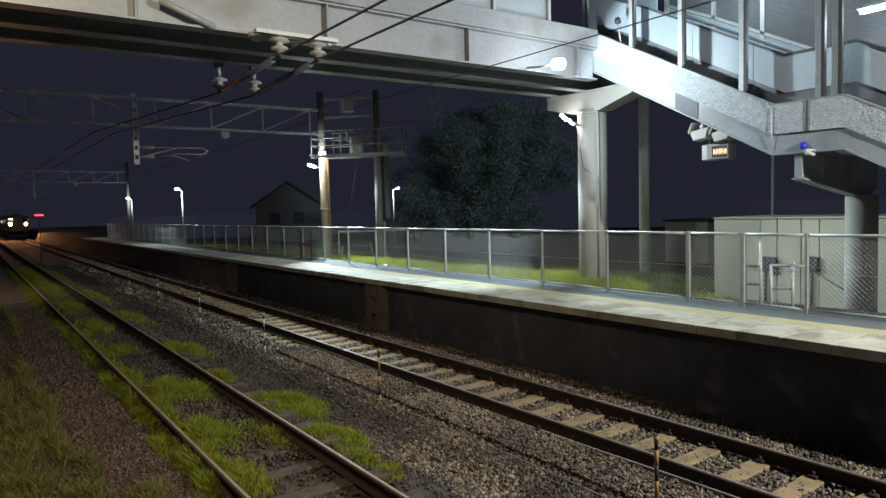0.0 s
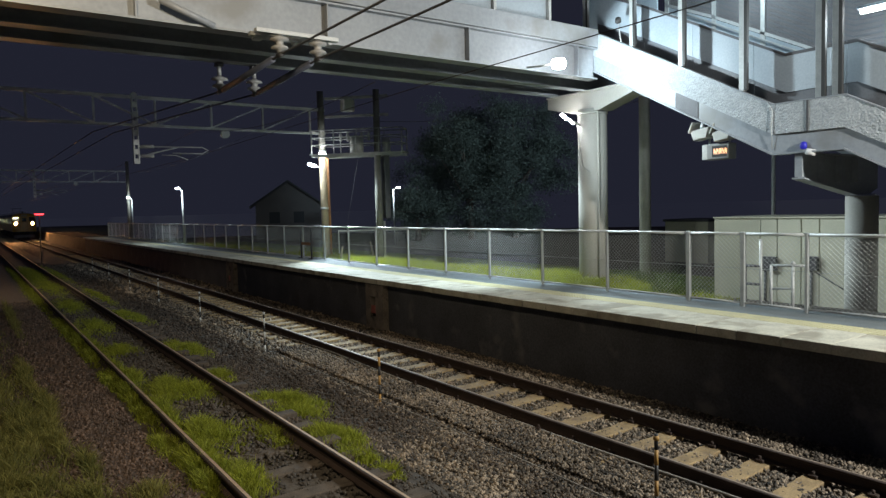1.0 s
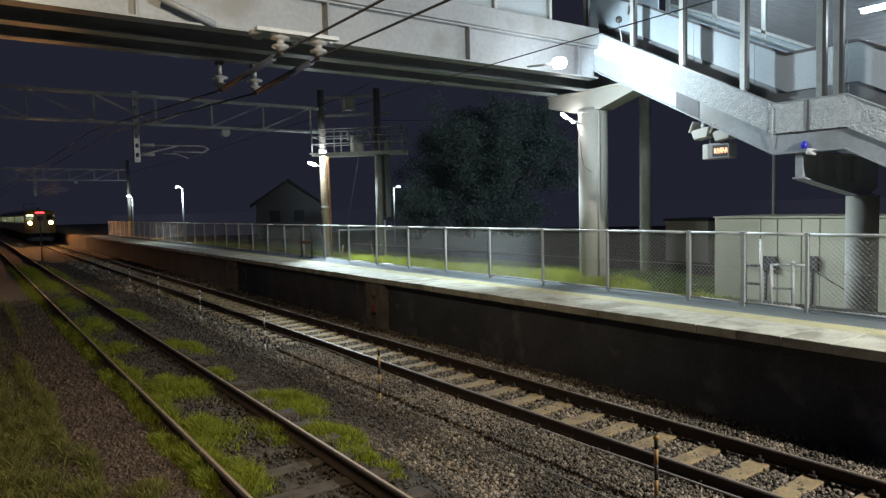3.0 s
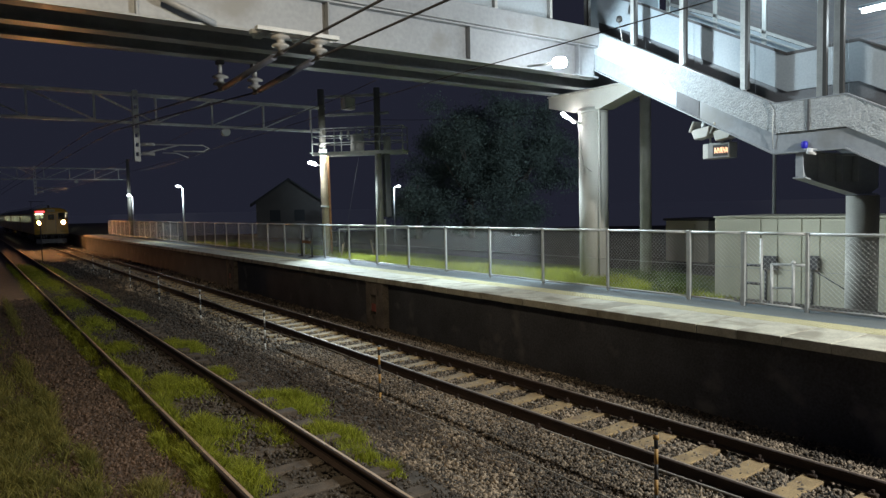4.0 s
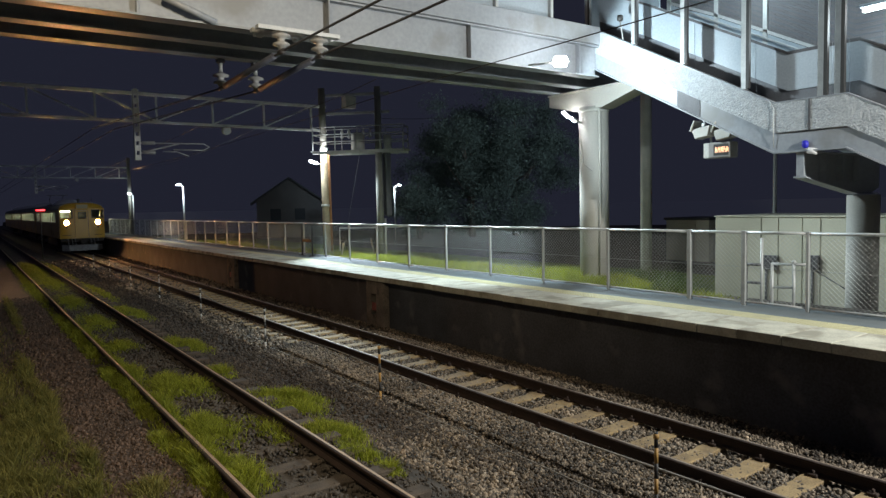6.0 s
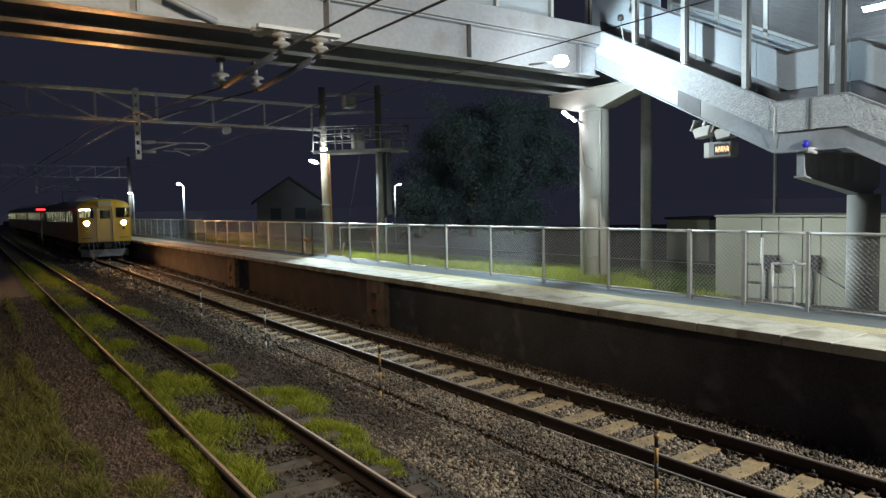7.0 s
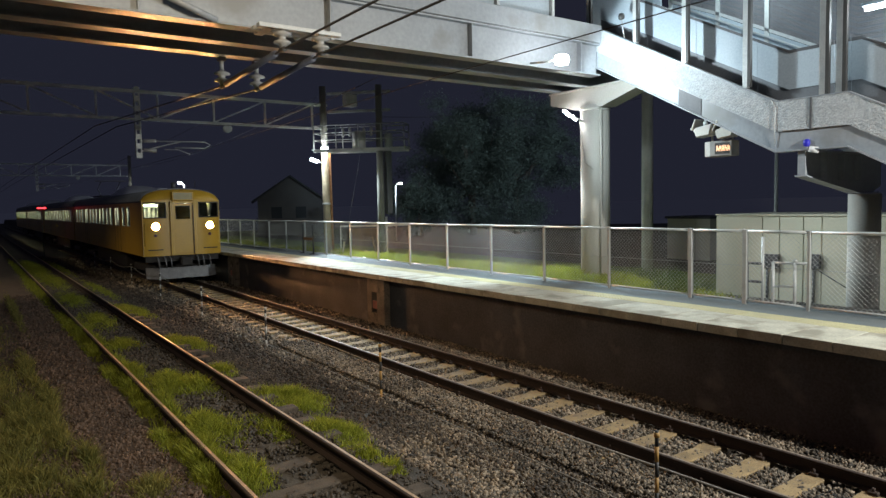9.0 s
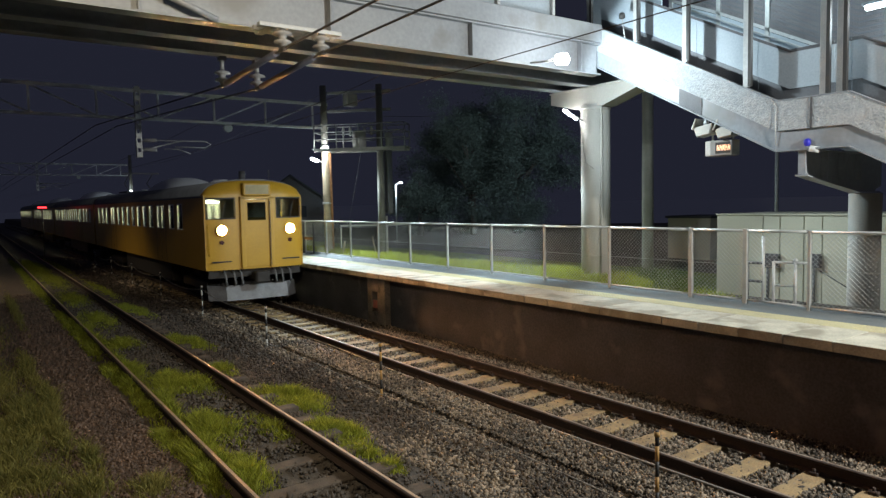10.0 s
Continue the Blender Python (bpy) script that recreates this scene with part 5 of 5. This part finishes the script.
# ---- trees and house behind ----
def make_tree(place, h, spread, seed, n):
    rs = np.random.RandomState(seed)
    tr = thing("tree", "tall dark leafy tree standing in the night beyond the line", "tree", place, "trees")
    bm = B()
    rod(bm, (0, 0, -0.2), (0.1, 0.1, h * 0.45), 0.28, 10, 0.17)
    ends = []
    for i in range(9):
        a, z = i * 2.4 + rs.uniform(-0.3, 0.3), h * rs.uniform(0.25, 0.5)
        e = Vector((math.cos(a) * spread * rs.uniform(0.4, 0.85), math.sin(a) * spread * rs.uniform(0.4, 0.85), h * rs.uniform(0.45, 0.95)))
        rod(bm, (0.05, 0.05, z), e, 0.10, 6, 0.03)
        ends.append(e)
    rod(bm, (0.1, 0.1, h * 0.45), (0, 0, h * 0.95), 0.17, 8, 0.04)
    part("trunk", bm, M_BARK, tr)
    cs = [np.array(e) + rs.normal(0, spread * 0.22, 3) for e in ends for _ in range(6)] + [np.array((rs.uniform(-1, 1) * spread * 0.7, rs.uniform(-1, 1) * spread * 0.7, h * rs.uniform(0.06, 0.9))) for _ in range(34)]
    V, k = [], 0
    for c in cs:
        m = n // len(cs)
        p = c + rs.normal(0, 1, (m, 3)) * np.array((0.6, 0.6, 0.42)) * spread * 0.19
        s = rs.uniform(0.05, 0.115, (m, 1))
        u, v = rs.normal(0, 1, (m, 3)), rs.normal(0, 1, (m, 3))
        u /= np.linalg.norm(u, axis=1)[:, None]
        v /= np.linalg.norm(v, axis=1)[:, None]
        V.append(np.stack([p - u * s, p + v * s * 0.5, p + u * s, p - v * s * 0.5], 1).reshape(-1, 3))
    V = np.concatenate(V)
    ob = new("crown", cloud("crown", V, np.arange(len(V)).reshape(-1, 4), M_LEAF))
    ob.parent = tr


make_tree((33.2, 43.0, 0.25), 9.5, 4.6, 1, 52000)
make_tree((36.6, 41.6, 0.25), 11.5, 5.0, 2, 60000)
make_tree((36.0, 47.0, 0.25), 10.5, 5.0, 5, 40000)
make_tree((29.4, 45.0, 0.25), 4.6, 2.6, 4, 20000)


def make_house(place, w, d, h, rise, turn):
    ho = thing("house", "dark gabled house beyond the line, unlit at night", "house", place, "houses")
    ho.rotation_euler = (0, 0, turn)
    prof = [(-w / 2, 0), (w / 2, 0), (w / 2, h), (0, h + rise), (-w / 2, h)]
    part("wall", extrude(B(), prof, 1, -d / 2, d / 2), M_HOUSE, ho)
    k = rise / (w / 2)
    for s in (-1, 1):
        pr = [(s * (w / 2 + 0.5), h - 0.5 * k + 0.02), (0, h + rise + 0.02), (0, h + rise + 0.2), (s * (w / 2 + 0.5), h - 0.5 * k + 0.2)]
        part("roof", extrude(B(), pr, 1, -d / 2 - 0.4, d / 2 + 0.4), M_TILE, ho)
    for x in (-1.2, 0.9):
        part("window", box(B(), x - 0.45, -d / 2 - 0.04, 1.6, x + 0.45, -d / 2 + 0.02, 2.6), M_WINDOWDARK, ho)


make_house((24.6, 60, 0.3), 5.6, 7, 3.3, 1.9, -0.35)
th = thing("signal_light", "distant red railway signal light on a low mast", "signal", (3.87, 50, -0.2))
part("mast", rod(B(), (0, 0, 0), (0, 0, 3.35), 0.03, 8), M_BPOST, th)
part("lens", rod(B(), (-0.25, -0.08, 3.3), (0.25, -0.08, 3.3), 0.045, 8), M_REDGLOW, th, "glowing red lens")

# ---- train ----
HW, FLOOR_Z, BOT, EAVE, LEN = 1.43, 1.15, 1.08, 3.18, 19.7
WIN0, WIN1 = 2.18, 2.98


def side_openings(cab):
    """Window spans along a car's side, front to back, and door spans."""
    doors = [(4.6, 5.9), (13.8, 15.1)]
    wins = []
    y = 2.2 if cab else 0.9
    spans = [(y, 4.3), (6.2, 13.5), (15.4, LEN - 0.9)]
    for a, b in spans:
        n = max(1, round((b - a) / 1.05))
        w = (b - a) / n
        wins += [(a + i * w + 0.2, a + (i + 1) * w - 0.2) for i in range(n)]
    return wins, doors


def roof_profile():
    p = [(-HW, EAVE - 0.06)]
    for i in range(13):
        a = math.pi * (1 - i / 12)
        p.append((math.cos(a) * (HW - 0.02), EAVE + 0.47 * math.sin(a) ** 0.75 if 0 < i < 12 else EAVE))
    p.append((HW, EAVE - 0.06))
    return p


def pane_mesh(cache, w, h):
    k = (round(w, 2), round(h, 2))
    if k not in cache:
        cache[k] = solid("window", box(B(), -0.006, 0, 0, 0.006, w, h), M_GLASS)
    return cache[k]


def make_car(cab, group):
    """One car: its front is at y = 0 and the body runs to +y."""
    car = thing("train_car", "yellow electric train car with lit windows" if not cab else "yellow electric train's leading car with lit headlights and windows", "train", (0, 0, 0), group)
    wins, doors = side_openings(cab)
    cache = {}
    for s in (-1, 1):
        xo, xi = s * HW, s * (HW - 0.025)
        a, b = min(xo, xi), max(xo, xi)
        bm = B()
        box(bm, a, 0.12 if cab else 0.05, BOT, b, LEN, WIN0)
        box(bm, a, 0.12 if cab else 0.05, WIN1, b, LEN, EAVE - 0.02)
        holes = sorted(wins + [(d0 + q, d0 + q + 0.46) for d0, d1 in doors for q in (0.12, 0.72)])
        y = 0.12 if cab else 0.05
        for h0, h1 in holes:
            box(bm, a, y, WIN0, b, h0, WIN1)
            y = h1
        box(bm, a, y, WIN0, b, LEN, WIN1)
        part("side_wall", bm, M_TRAIN, car, "yellow painted body side")
        li = B()
        la, lb = sorted((s * (HW - 0.029), s * (HW - 0.04)))
        box(li, la, 1.7 if cab else 0.1, FLOOR_Z, lb, LEN - 0.1, WIN0 + 0.01)
        box(li, la, 1.7 if cab else 0.1, WIN1 - 0.01, lb, LEN - 0.1, 3.07)
        y = 1.7 if cab else 0.1
        for h0, h1 in holes:
            box(li, la, y, WIN0 + 0.01, lb, h0, WIN1 - 0.01)
            y = h1
        part("wall_lining", li, M_CREAM, car, "cream interior lining")
        for h0, h1 in holes:
            piece("window", pane_mesh(cache, h1 - h0, WIN1 - WIN0), car, (s * (HW - 0.014), h0, WIN0), 0, "lit window pane")
            fk = ("frame", round(h1 - h0, 2))
            if fk not in cache:
                fb = B()
                w = h1 - h0
                for q0, q1, z0, z1 in ((0, 0.035, 0, WIN1 - WIN0), (w - 0.035, w, 0, WIN1 - WIN0), (0.035, w - 0.035, 0, 0.03), (0.035, w - 0.035, WIN1 - WIN0 - 0.03, WIN1 - WIN0)):
                    box(fb, -0.045, q0, z0, 0.045, q1, z1)
                cache[fk] = solid("window_frame", fb, M_ALU)
            piece("window_frame", cache[fk], car, (s * (HW - 0.038), h0, WIN0))
        for d0, d1 in doors:
            bm = B()
            for yy in (d0, (d0 + d1) / 2, d1):
                box(bm, a - 0.004 if s < 0 else b, yy - 0.012, BOT + 0.05, a if s < 0 else b + 0.004, yy + 0.012, 3.05)
            part("door_seam", bm, M_RUBBER, car)
        part("gutter", box(B(), a - 0.02 * (s < 0), 0.3, EAVE - 0.06, b + 0.02 * (s > 0), LEN, EAVE - 0.01), M_TRAINROOF, car)
        part("underframe_box", box(B(), s * 0.75 - 0.35, 5.5, 0.35, s * 0.75 + 0.35, 13.5, 1.0, 0.03), M_UNDER, car, "grimy underfloor equipment")
        part("ceiling_tube", box(B(), s * 0.6 - 0.05, 2.0, 3.02, s * 0.6 + 0.05, LEN - 1.0, 3.06), M_CARLIGHT, car, "lit ceiling tube")
        for i in range(4):
            yy = 6.4 + i * 2.1
            part("seat", box(B(), s * 0.95 - 0.4, yy - 0.12, 1.2, s * 0.95 + 0.4, yy + 0.12, 2.25, 0.03), M_SEAT, car, "blue bench seat back")
    part("floor", box(B(), -HW + 0.08, 0.15, BOT, HW - 0.08, LEN - 0.05, FLOOR_Z), M_UNDER, car)
    part("end_lining", box(B(), -HW + 0.09, LEN - 0.075, FLOOR_Z, HW - 0.09, LEN - 0.064, 3.07), M_CREAM, car, "cream end wall")
    part("ceiling", box(B(), -HW + 0.08, 0.15, 3.075, HW - 0.08, LEN - 0.05, 3.11), M_CREAM, car, "cream interior ceiling")
    rp = roof_profile()
    part("roof", extrude(B(), rp, 1, 0.35 if cab else 0.05, LEN, True), M_TRAINROOF, car, "grey curved roof")
    part("end_wall", box(B(), -HW + 0.005, LEN - 0.06, BOT, HW - 0.005, LEN - 0.005, EAVE - 0.02), M_TRAIN, car)
    ac = B()
    nu, nv, rows = 16, 10, []
    for a in range(nv + 1):
        v = -1 + 2 * a / nv
        row = []
        for b in range(nu + 1):
            u = -1 + 2 * b / nu
            rise = (max(0.0, 1 - abs(u) ** 2.6) ** 0.6) * (max(0.0, 1 - abs(v) ** 2) ** 0.85)
            row.append(ac.verts.new((u * 1.0, 8.0 + v * 2.3, 3.48 + 0.53 * rise)))
        rows.append(row)
    for p, q in zip(rows, rows[1:]):
        for b in range(nu):
            ac.faces.new((p[b], p[b + 1], q[b + 1], q[b])).smooth = True
    part("air_conditioner", ac, M_AIRCON, car, "pale domed roof unit")
    for y in (3.2, 14.2):
        part("roof_vent", lathe(B(), [(0.3, 3.5), (0.3, 3.68), (0.2, 3.74)], 14, (0, y, 0)), M_AIRCON, car)
    # bogies
    for y in (3.0, LEN - 3.0):
        bg = part("bogie_frame", box(B(), -1.0, y - 1.4, 0.35, 1.0, y + 1.4, 0.62, 0.04), M_UNDER, car)
        for q in (-1.05, 1.05):
            for s in (-1, 1):
                part("wheel", rod(B(), (s * 0.48, y + q, 0.43), (s * 0.61, y + q, 0.43), 0.43, 20), M_UNDER, bg)
    if not cab:
        part("end_lining", box(B(), -HW + 0.09, 0.064, FLOOR_Z, HW - 0.09, 0.075, 3.07), M_CREAM, car)
        part("end_wall", box(B(), -HW + 0.005, 0.0, BOT, HW - 0.005, 0.06, EAVE - 0.02), M_TRAIN, car)
        part("gangway", box(B(), -0.5, -0.32, 1.15, 0.5, 0.0, 3.0, 0.04), M_RUBBER, car, "black gangway bellows")
        return car
    # ---- cab front ----
    def fy(x):
        """The front's rake in plan: flat in the middle, swept back at the corners."""
        return max(0.0, (abs(x) - 0.5)) ** 2 * 0.16

    def front_strip(bm, x0, x1, z0, z1, t=0.06):
        n = max(1, int(abs(x1 - x0) / 0.12))
        f, r = [], []
        for i in range(n + 1):
            x = x0 + (x1 - x0) * i / n
            y = fy(x)
            f.append((bm.verts.new((x, y, z0)), bm.verts.new((x, y, z1))))
            r.append((bm.verts.new((x, y + t, z0)), bm.verts.new((x, y + t, z1))))
        for i in range(n):
            bm.faces.new((f[i][0], f[i + 1][0], f[i + 1][1], f[i][1]))
            bm.faces.new((r[i + 1][0], r[i][0], r[i][1], r[i + 1][1]))
            bm.faces.new((f[i][1], f[i + 1][1], r[i + 1][1], r[i][1]))
            bm.faces.new((f[i + 1][0], f[i][0], r[i][0], r[i + 1][0]))
        for e in (0, n):
            bm.faces.new((f[e][0], f[e][1], r[e][1], r[e][0]))
    bm = B()
    WZ0, WZ1 = 2.54, 3.08
    front_strip(bm, -HW, HW, BOT, WZ0)
    for x0, x1 in ((-HW, -1.36), (-0.62, -0.32), (0.32, 0.62), (1.36, HW)):
        front_strip(bm, x0, x1, WZ0, WZ1)
    front_strip(bm, -HW, HW, WZ1, EAVE)
    # crown over the windows
    n = 24
    lo, hi, back = [], [], []
    for i in range(n + 1):
        x = -HW + 2 * HW * i / n
        u = min(1, abs(x) / HW)
        z = EAVE + 0.44 * max(0.0, 1 - u ** 3.2) ** 0.6
        lo.append(bm.verts.new((x, fy(x), EAVE)))
        hi.append(bm.verts.new((x, fy(x) + 0.05, EAVE + (z - EAVE) * 0.86)))
        back.append(bm.verts.new((x * 0.995, 0.5, z)))
    for i in range(n):
        bm.faces.new((lo[i], lo[i + 1], hi[i + 1], hi[i])).smooth = True
        bm.faces.new((hi[i], hi[i + 1], back[i + 1], back[i])).smooth = True
    front = part("cab_front", bm, M_TRAIN, car, "yellow cab front")
    for x0, x1 in ((-1.36, -0.62), (0.62, 1.36)):
        g = B()
        front_strip(g, x0, x1, WZ0, WZ1, 0.01)
        bmesh.ops.translate(g, vec=(0, 0.03, 0), verts=g.verts)
        part("windscreen", g, M_CABGLASS, car, "tinted windscreen")
        g = B()
        for a, b, c, d in ((x0 - 0.03, x1 + 0.03, WZ0 - 0.035, WZ0), (x0 - 0.03, x1 + 0.03, WZ1, WZ1 + 0.035), (x0 - 0.03, x0, WZ0, WZ1), (x1, x1 + 0.03, WZ0, WZ1)):
            front_strip(g, a, b, c, d, 0.02)
        bmesh.ops.translate(g, vec=(0, -0.012, 0), verts=g.verts)
        part("window_seal", g, M_RUBBER, car)
        xm = (x0 + x1) / 2
        part("wiper", bar(B(), (xm, fy(xm) - 0.04, WZ0 - 0.05), (xm + 0.12, fy(xm) - 0.04, WZ1 - 0.1), 0.02, 0.02), M_RUBBER, car)
    # gangway door with frame
    g = B()
    for a, b, c, d in ((-0.48, -0.36, 1.12, 3.12), (0.36, 0.48, 1.12, 3.12), (-0.48, 0.48, 3.06, 3.14)):
        box(g, a, -0.10, c, b, 0.03, d, 0.012)
    part("gangway_frame", g, M_TRAIN, car)
    g = B()
    box(g, -0.355, -0.05, 1.15, 0.355, -0.012, 2.46, 0.006)
    for a, b, c, d in ((-0.355, -0.27, 2.46, 3.05), (0.27, 0.355, 2.46, 3.05), (-0.27, 0.27, 2.97, 3.05)):
        box(g, a, -0.05, c, b, -0.012, d)
    door = part("gangway_door", g, M_TRAIN, car, "yellow gangway door")
    part("door_window", box(B(), -0.27, -0.035, 2.46, 0.27, -0.025, 2.97), M_CABGLASS, door, "tinted pane")
    part("seam", box(B(), 0.36, -0.106, 1.15, 0.385, -0.10, 3.0), M_RUBBER, car)
    part("destination_box", box(B(), -0.40, -0.14, 3.15, 0.40, 0.35, 3.52, 0.03), M_TRAIN, car, "yellow destination box")
    part("destination_blind", box(B(), -0.33, -0.147, 3.21, 0.33, -0.141, 3.46), M_BLIND, car, "pale unlit destination blind")
    for s in (-1, 1):
        x = s * 1.0
        hy = fy(x)
        rim = lathe(B(), [(0.134, -0.05), (0.162, -0.05), (0.157, 0.10), (0.142, 0.11), (0.130, 0.102), (0.128, -0.045)], 24)
        bmesh.ops.transform(rim, matrix=Matrix.Translation((x, hy, 2.2)) @ Matrix.Rotation(radians(90), 4, "X"), verts=rim.verts)
        rim.faces.ensure_lookup_table()
        bmesh.ops.delete(rim, geom=[f for f in rim.faces if len(f.verts) > 4], context="FACES")
        part("headlight_rim", rim, M_TRAIN, car, "yellow lamp rim")
        part("headlight", rod(B(), (x, hy - 0.055, 2.2), (x, hy - 0.02, 2.2), 0.125, 24), M_HEAD, car, "glowing warm headlight")
        # black cells added in front of the lamp to cut its sideways spill
        grid = B()
        for i in range(-5, 6):
            c = i * 0.0222
            h = math.sqrt(0.126 ** 2 - c * c)
            box(grid, x + c - 0.0008, hy - 0.096, 2.2 - h, x + c + 0.0008, hy - 0.057, 2.2 + h)
            box(grid, x - h, hy - 0.0955, 2.2 + c - 0.0008, x + h, hy - 0.0575, 2.2 + c + 0.0008)
        part("lens_grid", grid, M_RUBBER, car, "fine black grid added to narrow the headlight's beam")
        part("tail_lamp", rod(B(), (x, fy(x) - 0.05, 1.86), (x, fy(x) + 0.02, 1.86), 0.06, 14), M_TAILLENS, car, "unlit red tail lamp")
        part("grille", box(B(), x - 0.28, fy(x) - 0.03, 1.30, x + 0.28, fy(x) + 0.03, 1.335), M_RUBBER, car)
        part("handhold", path_tube(B(), [(s * 1.36, 0.08, 1.5), (s * 1.36, 0.02, 1.55), (s * 1.36, 0.02, 2.3), (s * 1.36, 0.08, 2.35)], 0.015), M_TRAIN, car)
    bulk = B()
    box(bulk, -HW + 0.08, 1.55, FLOOR_Z, HW - 0.08, 1.6, 2.3)
    for a, b in ((-HW + 0.08, -1.2), (-0.55, HW - 0.08)):
        box(bulk, a, 1.55, 2.3, b, 1.6, 3.07)
    part("cab_bulkhead", bulk, M_CREAM, car, "cab rear bulkhead with a window")
    # plough, coupler and hoses
    g = B()
    for (x0, ya), (x1, yb) in (((-1.3, 0.55), (-0.9, 0.12)), ((-0.9, 0.12), (0.9, 0.12)), ((0.9, 0.12), (1.3, 0.55))):
        vs = [g.verts.new(p) for p in ((x0, ya, 0.62), (x1, yb, 0.62), (x1, yb - 0.1, 0.2), (x0, ya - 0.1, 0.2), (x0, ya + 0.04, 0.62), (x1, yb + 0.04, 0.62), (x1, yb - 0.06, 0.2), (x0, ya - 0.06, 0.2))]
        for f in ((0, 1, 2, 3), (7, 6, 5, 4), (0, 4, 5, 1), (3, 2, 6, 7), (0, 3, 7, 4), (1, 5, 6, 2)):
            g.faces.new([vs[i] for i in f])
    part("snow_plough", g, M_SKIRT, car, "grey steel snow plough")
    g = box(B(), -0.13, -0.35, 0.74, 0.13, 0.5, 1.0, 0.03)
    box(g, -0.2, -0.42, 0.7, 0.2, -0.2, 1.02, 0.04)
    part("coupler", g, M_UNDER, car, "dark steel coupler")
    for x in (-0.95, -0.7, -0.5, 0.5, 0.7, 0.95):
        part("brake_hose", path_tube(B(), [(x, 0.12, 1.05), (x, -0.05, 0.95), (x + 0.03, -0.05, 0.68), (x + 0.05, 0.08, 0.62)], 0.025), M_SKIRT, car, "grey hose")
    part("apron", box(B(), -1.35, 0.18, 0.85, 1.35, 0.26, BOT), M_UNDER, car)
    part("antenna", rod(B(), (0.75, 0.9, 3.5), (0.75, 0.9, 3.95), 0.015, 6), M_DARKSTEEL, car)
    part("whistle", rod(B(), (-0.1, 0.8, 3.6), (-0.1, 0.8, 3.9), 0.09, 10), M_DARKSTEEL, car)
    # pantograph, folded, and conduits at the roof's side
    g = B()
    for x in (-0.5, 0.5):
        path_tube(g, [(x, 15.5, 3.72), (x, 16.6, 4.1), (x, 15.3, 4.5)], 0.025)
    bar(g, (-0.8, 15.3, 4.52), (0.8, 15.3, 4.52), 0.1, 0.05)
    box(g, -0.7, 15.0, 3.64, 0.7, 17.0, 3.7)
    part("pantograph", g, M_DARKSTEEL, car, "grey steel pantograph")
    return car


M_ALU = mat("window_aluminium", (0.62, 0.62, 0.58), (0.52, 0.52, 0.49), 0.4, 0.2, 5, 50, 0.02)
M_SEAT = mat("seat_moquette", (0.10, 0.13, 0.22), (0.07, 0.09, 0.16), 0.9, 0, 4, 60, 0.1)
M_BLIND = mat("blind_cloth", (0.42, 0.36, 0.20), (0.34, 0.29, 0.16), 0.6, 0, 4, 40, 0.0)
lead = make_car(True, "train cars")
second = make_car(False, "train cars")
third = copy_thing(second, pose(0, 0, 0))
fourth = copy_thing(second, pose(0, 0, 0))


# ---- what moves ----
def motions():
    front = ((0, 123.6), (1, 111.0), (2, 98.6), (3, 86.6), (4, 75.2), (5, 64.4), (6, 54.2), (7, 44.6), (8, 35.5), (9, 26.95), (10, 18.9))
    for i, car in enumerate((lead, second, third, fourth)):
        walk(car, [(t, pose(MAIN_X, y + i * 20.05, 0)) for t, y in front])


motions()
